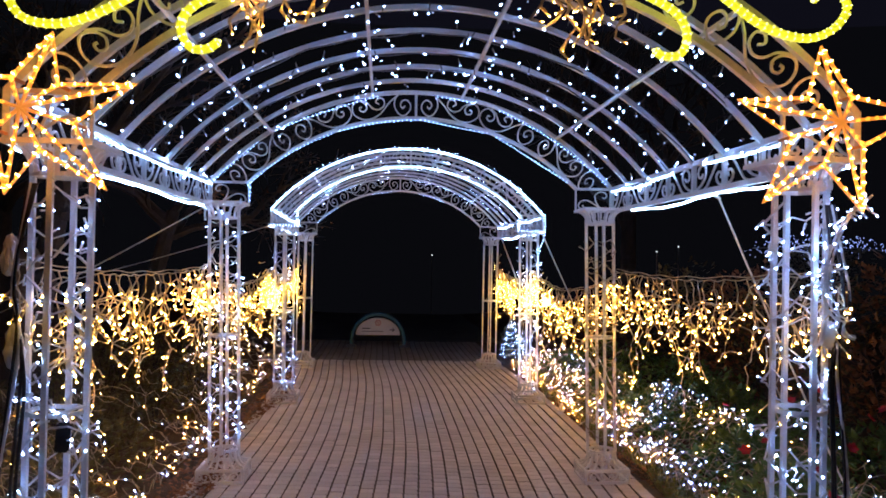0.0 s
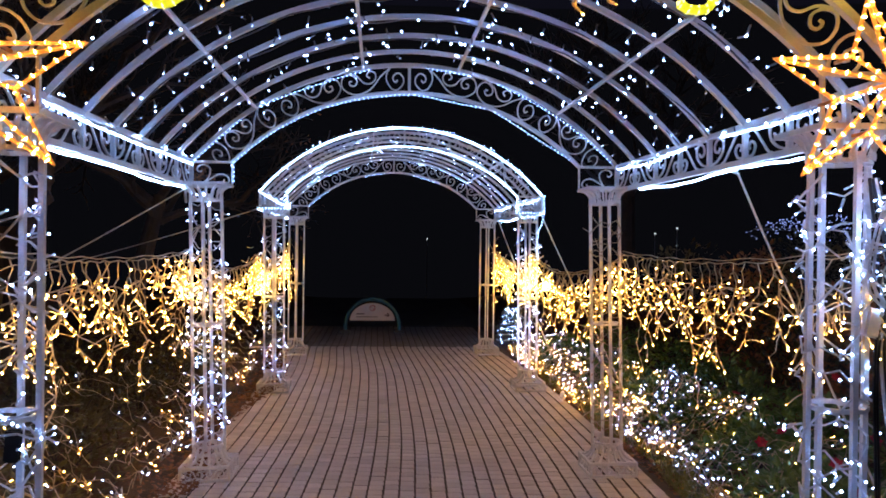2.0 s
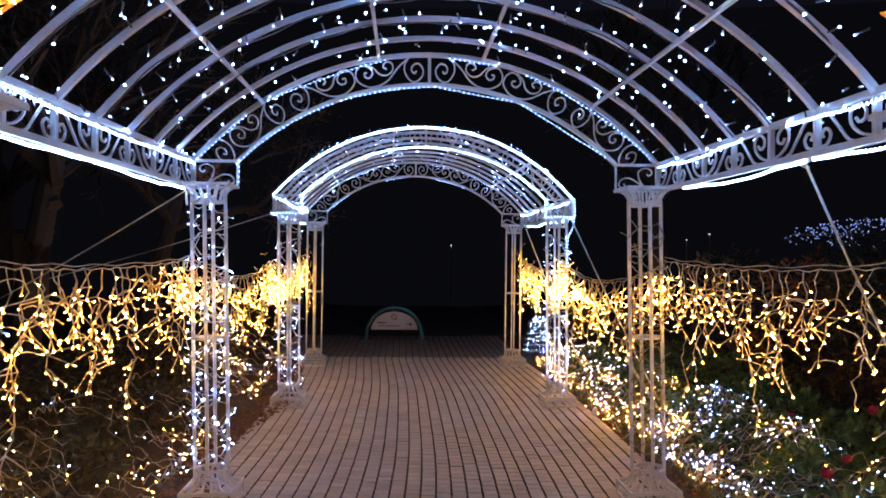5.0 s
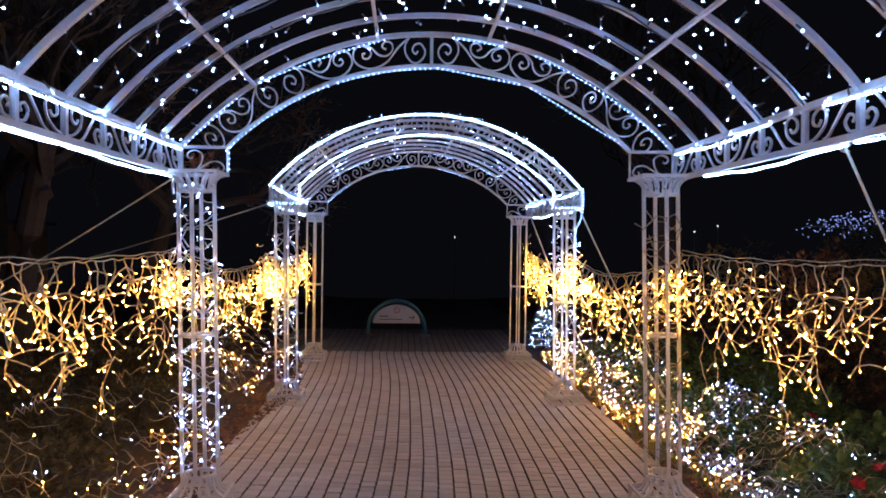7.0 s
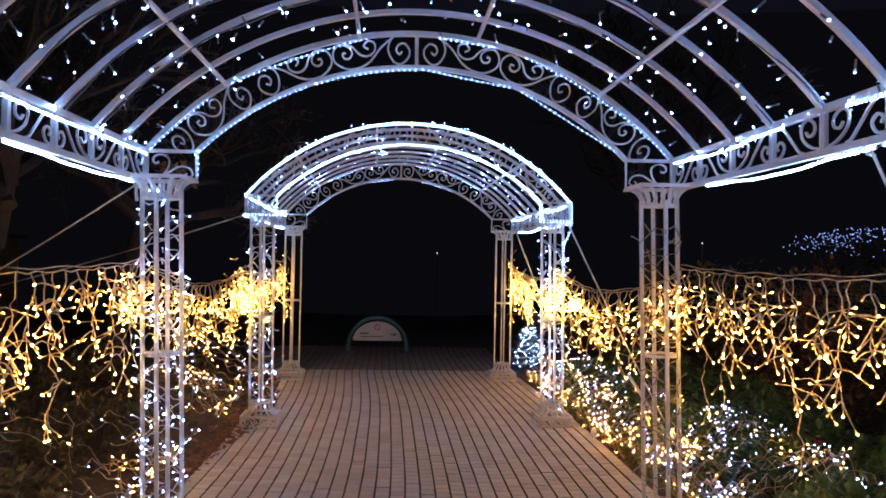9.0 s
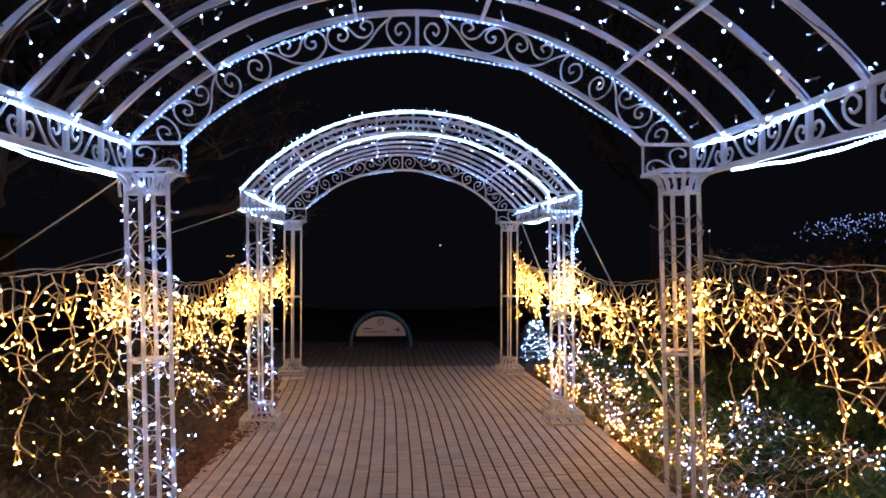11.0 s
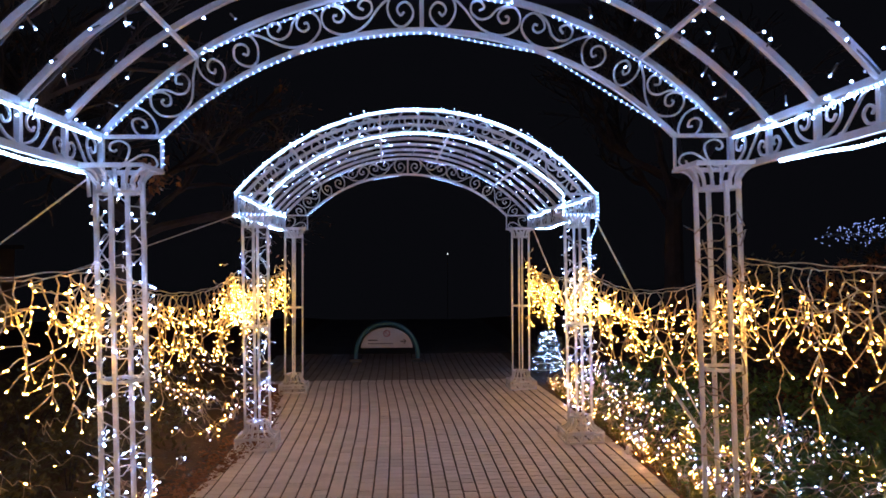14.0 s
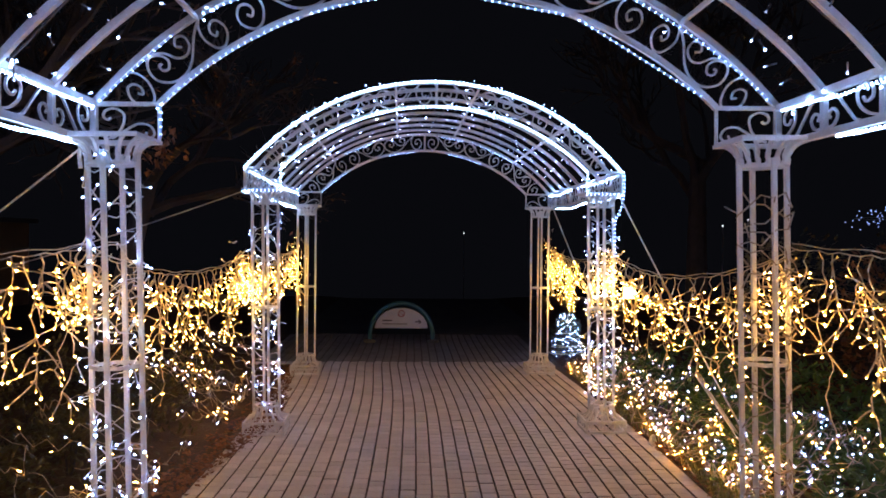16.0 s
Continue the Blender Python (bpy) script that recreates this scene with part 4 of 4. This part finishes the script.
# ---- the arched sign on the far paving ----
sign = thing("arched_sign", "half-round white sign in a blue-green tube hoop", "sign", at=(-0.316, 15.45, fall(15.4)))
hoop = Shape()
hoop.tube([(-0.50, 0, 0)] + [(0.50 * math.cos(math.pi - math.pi * k / 24), 0, 0.12 + 0.50 * math.sin(math.pi * k / 24)) for k in range(25)] + [(0.50, 0, 0)], 0.035, 8, up=(0, 1, 0))
part("hoop", hoop, TUBE_BLUE, sign, smooth=True)
for s in (-1, 1):
    sh = Shape()
    sh.box((s * 0.5 - 0.09, -0.09, 0), (s * 0.5 + 0.09, 0.09, 0.05))
    part("foot", sh, CABLE_GREY, sign)
pan = Shape()
arc = [(0.42 * math.cos(math.pi * k / 20), 0.22 + 0.33 * math.sin(math.pi * k / 20)) for k in range(21)]
pan.add([(x, -0.012, z) for x, z in arc] + [(x, 0.012, z) for x, z in arc], [tuple(range(21)), tuple(range(41, 20, -1))] + [(k, 21 + k, 21 + (k + 1) % 21, (k + 1) % 21) for k in range(21)])
panel = part("panel", pan, PANEL, sign)
ic = Shape()
ic.tube([(0.05 * math.cos(t / 12 * 6.2832), -0.017, 0.455 + 0.05 * math.sin(t / 12 * 6.2832)) for t in range(12)], 0.006, 4, closed=True, up=(0, 1, 0))
ic.tube([(-0.034, -0.017, 0.49), (0.034, -0.017, 0.42)], 0.005, 4, up=(0, 1, 0))
part("ban_symbol", ic, INK_RED, panel)
ar = Shape()
ar.tube([(0.22, -0.017, 0.325), (0.31, -0.017, 0.325)], 0.007, 4, up=(0, 1, 0))
ar.tube([(0.275, -0.017, 0.36), (0.312, -0.017, 0.325), (0.275, -0.017, 0.29)], 0.007, 4, up=(0, 1, 0))
part("arrow", ar, INK, panel)
br = Shape()
br.box((-0.30, -0.018, 0.335), (-0.15, -0.014, 0.355))
br.box((-0.30, -0.018, 0.285), (0.10, -0.014, 0.297))
part("text_bars", br, CABLE_GREY, panel)


# ---- trees and the dark distance ----
def bare_tree(x, y, h, seed, label, leaves=0, lean=(0.0, 0.0), spread=0.7, levels=4):
    R.seed(seed)
    ob = thing("tree", label, "tree", "bare trees", at=(x, y, 0))
    trunk, tips = Shape(), []
    top = Vector((lean[0], lean[1], h * 0.42))
    pts = bezier([(0, 0, -0.1), (lean[0] * 0.2, lean[1] * 0.2, h * 0.15), tuple(top)], 5)
    rb = 0.022 * h + 0.03
    trunk.tube(pts, rb, 9, taper=[1.25 - 0.6 * i / len(pts) for i in range(len(pts))])

    def grow(limbs, p, d, l, r, lev):
        q, pp = p, [p]
        for k in range(4):
            d = (d + rand_dir(0.28, 0.28, -0.18, 0.24)).normalized()
            q = q + d * l / 4
            pp.append(q)
        limbs.tube(pp, r, 5 if lev > 1 else 4, taper=[1 - 0.13 * i for i in range(5)])
        if lev == 0:
            tips.append((q, d))
            return
        for k in range(3 if lev > 1 else 4):
            nd = (d + rand_dir(spread, spread, -spread * 0.7, spread * 0.7)).normalized()
            grow(limbs, pp[R.randrange(2, 5)], nd, l * R.uniform(0.6, 0.8), r * 0.58, lev - 1)

    for k in range(5):
        a = 6.2832 * k / 5 + R.random()
        limb = Shape()
        grow(limb, top - Vector((0, 0, 0.12 * h * R.random())), Vector((math.cos(a), math.sin(a), R.uniform(0.4, 1.2))).normalized(), h * 0.24, rb * 0.5, levels)
        part("limb", limb, BARK, ob)
    part("trunk", trunk, BARK, ob)
    if leaves:
        s = Shape()
        for k in range(leaves):
            q, d = tips[R.randrange(len(tips))]
            p = q + rand_dir(0.12, 0.12, -0.15, 0.05)
            leaf_quad(s, p, rand_dir(1, 1, -1, 0.2), Vector((0.3, 0.2, 1)), 0.08, 0.025)
        part("leaves", s, LITTER, ob, kind="stuff")
    return ob


bare_tree(-4.7, 10.9, 6.6, 101, "bare grey tree arching over the walk", 120, (0.5, -0.3))
tree = bpy.data.objects["tree"]
R.seed(111)
bough, withered = Shape(), Shape()
for ends in (((0.5, -0.3, 2.7), (1.3, -0.8, 2.75), (2.1, -1.2, 2.5), (2.55, -1.45, 2.36)), ((1.3, -0.8, 2.75), (1.8, -0.9, 3.0), (2.5, -1.0, 3.05)), ((1.9, -1.1, 2.58), (2.3, -1.0, 2.7), (2.8, -1.1, 2.72))):
    pts = bezier(ends, 5)
    bough.tube(pts, 0.022, 5, taper=[1 - 0.85 * i / len(pts) for i in range(len(pts))])
for k in range(75):
    p = Vector((2.5, -1.42, 2.36)) + Vector((R.gauss(0, 0.10), R.gauss(0, 0.12), R.gauss(-0.03, 0.09)))
    leaf_quad(withered, p, rand_dir(1, 1, -1, 0.1), Vector((0.3, 0.2, 1)), 0.085, 0.026)
part("limb", bough, BARK, tree)
part("leaves", withered, LITTER, tree, "withered brown leaves", kind="stuff")
bare_tree(-4.2, 13.8, 5.6, 102, "nearly bare tree with a few withered leaves", 300, (0.4, 0.2))
bare_tree(-7.5, 16.0, 7.0, 103, "bare tree in the dark behind the walk", 0)
bare_tree(5.2, 17.5, 7.5, 104, "bare tree in the dark behind the walk", 0)
# an added ring wall closes the distance, its faint glow painting dim night haze
haze_wall, N = Shape(), 64
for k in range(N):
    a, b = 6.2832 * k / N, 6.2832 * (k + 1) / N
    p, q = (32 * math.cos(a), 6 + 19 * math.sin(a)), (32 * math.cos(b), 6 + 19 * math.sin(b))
    haze_wall.add([(*p, -0.3), (*q, -0.3), (*q, 9), (*p, 9)], [(3, 2, 1, 0)])
HAZE_GLOW = bpy.data.materials.new("night_haze_glow")
HAZE_GLOW.use_nodes = True
HAZE_GLOW.node_tree.nodes.remove(HAZE_GLOW.node_tree.nodes["Principled BSDF"])
# even emission lifts the dark distance; no lamp is there
dim = HAZE_GLOW.node_tree.nodes.new("ShaderNodeEmission")
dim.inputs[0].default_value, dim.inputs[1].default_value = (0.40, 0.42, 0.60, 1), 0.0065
HAZE_GLOW.node_tree.links.new(dim.outputs[0], HAZE_GLOW.node_tree.nodes["Material Output"].inputs[0])
thing("backdrop", "added faintly glowing wall standing in for night haze beyond the garden", "backdrop", kind="structure", shape=haze_wall, mat=HAZE_GLOW)

# a shrub mound with bluish lights, far to one side
R.seed(95)
clump("mound_shrub", "wide clipped shrub covered in bluish lights", "shrub", 8.4, 15.3, 1.5, 1.0, 1.95, LEAF_DARK, 1600, 0.12, 951)
mb = []
for k in range(240):
    a, q = R.uniform(0, 6.28), math.sqrt(R.random())
    p = Vector((8.4 + 1.5 * q * math.cos(a), 15.3 + 1.0 * q * math.sin(a), 2.06 + 0.25 * (1 - q * q) - 0.32 * q * R.random()))
    mb.append((p, rand_dir(1, 1, -0.2, 1)))
mw = [[Vector((8.4 + 1.5 * math.cos(t + k) * 0.9, 15.3 + 0.9 * math.sin(t + k), 2.0)) for t in (0, 0.4, 0.8, 1.2)] for k in range(5)]
string_lights("mound_lights", "bluish white LED net over a clipped shrub", "", mw, mb, CABLE_GREY, G_BLUE, False, 0.003, (0.009, 0.024))

# the shed wall beyond the trees
shed = thing("shed", "low brown rendered garden shed in the dark", "shed", at=(-10.6, 20.5, 0))
sh = Shape()
sh.box((-1.4, -1.2, 0), (1.4, 1.2, 1.9))
part("wall", sh, RENDER, shed)
sh = Shape()
sh.box((-1.55, -1.35, 1.9), (1.55, 1.35, 2.0))
part("roof", sh, CABLE_GREY, shed)

# far lamps
for x, y, z in ((1.22, 24, 1.75), (-3.0, 23.5, 1.1), (7.1, 21, 1.95), (7.7, 21, 2.1)):
    lamp = thing("path_lamp", "tiny far-off white path lamp on a pole", "lamp", "far lamps", at=(x, y, 0))
    sh = Shape()
    sh.tube([(0, 0, -0.06), (0, 0, z)], 0.010, 6)
    part("pole", sh, CABLE_GREY, lamp)
    sh = Shape()
    sh.bulb((0, 0, z), (0, 0, 1), 0.025, 0.05)
    part("head", sh, glow("far_lamp_head", (0.85, 0.92, 1.0), 1.6), lamp)

# ---- the pavers ----
R.seed(97)
rest, beyond = Shape(), Shape()
base_v, base_f = [tuple(v.co) for v in PAVER_MESH.vertices], [tuple(p.vertices) for p in PAVER_MESH.polygons]
for j in range(int((16.55 - 1.1) / PL)):
    yj = 1.1 + (j + 0.5) * PL
    for i in range(-15 if yj < 13.2 else -31, 17):
        xi = (i + 0.5) * PW
        x, y, z = laid(xi, yj + PL * (0.37 * (i % 2) + 0.18 * math.sin(i * 2.3)))
        if 5.85 < yj < 6.85 and -1.5 < xi < 1.7:
            ob = part("paver", PAVER_MESH, PAVER, pavement)
            ob.location = (x, y, z)
        else:
            # past 13.4 m the darker copy paints the fading light
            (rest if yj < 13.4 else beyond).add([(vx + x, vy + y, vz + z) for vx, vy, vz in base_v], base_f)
for shape, mat in ((rest, PAVER), (beyond, PAVER_FALLOFF)):
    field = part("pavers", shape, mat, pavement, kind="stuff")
    field.data.materials.append(SAND)
    field.data.polygons.foreach_set("material_index", [0 if k % 9 in (4, 5, 8) else 1 for k in range(len(field.data.polygons))])
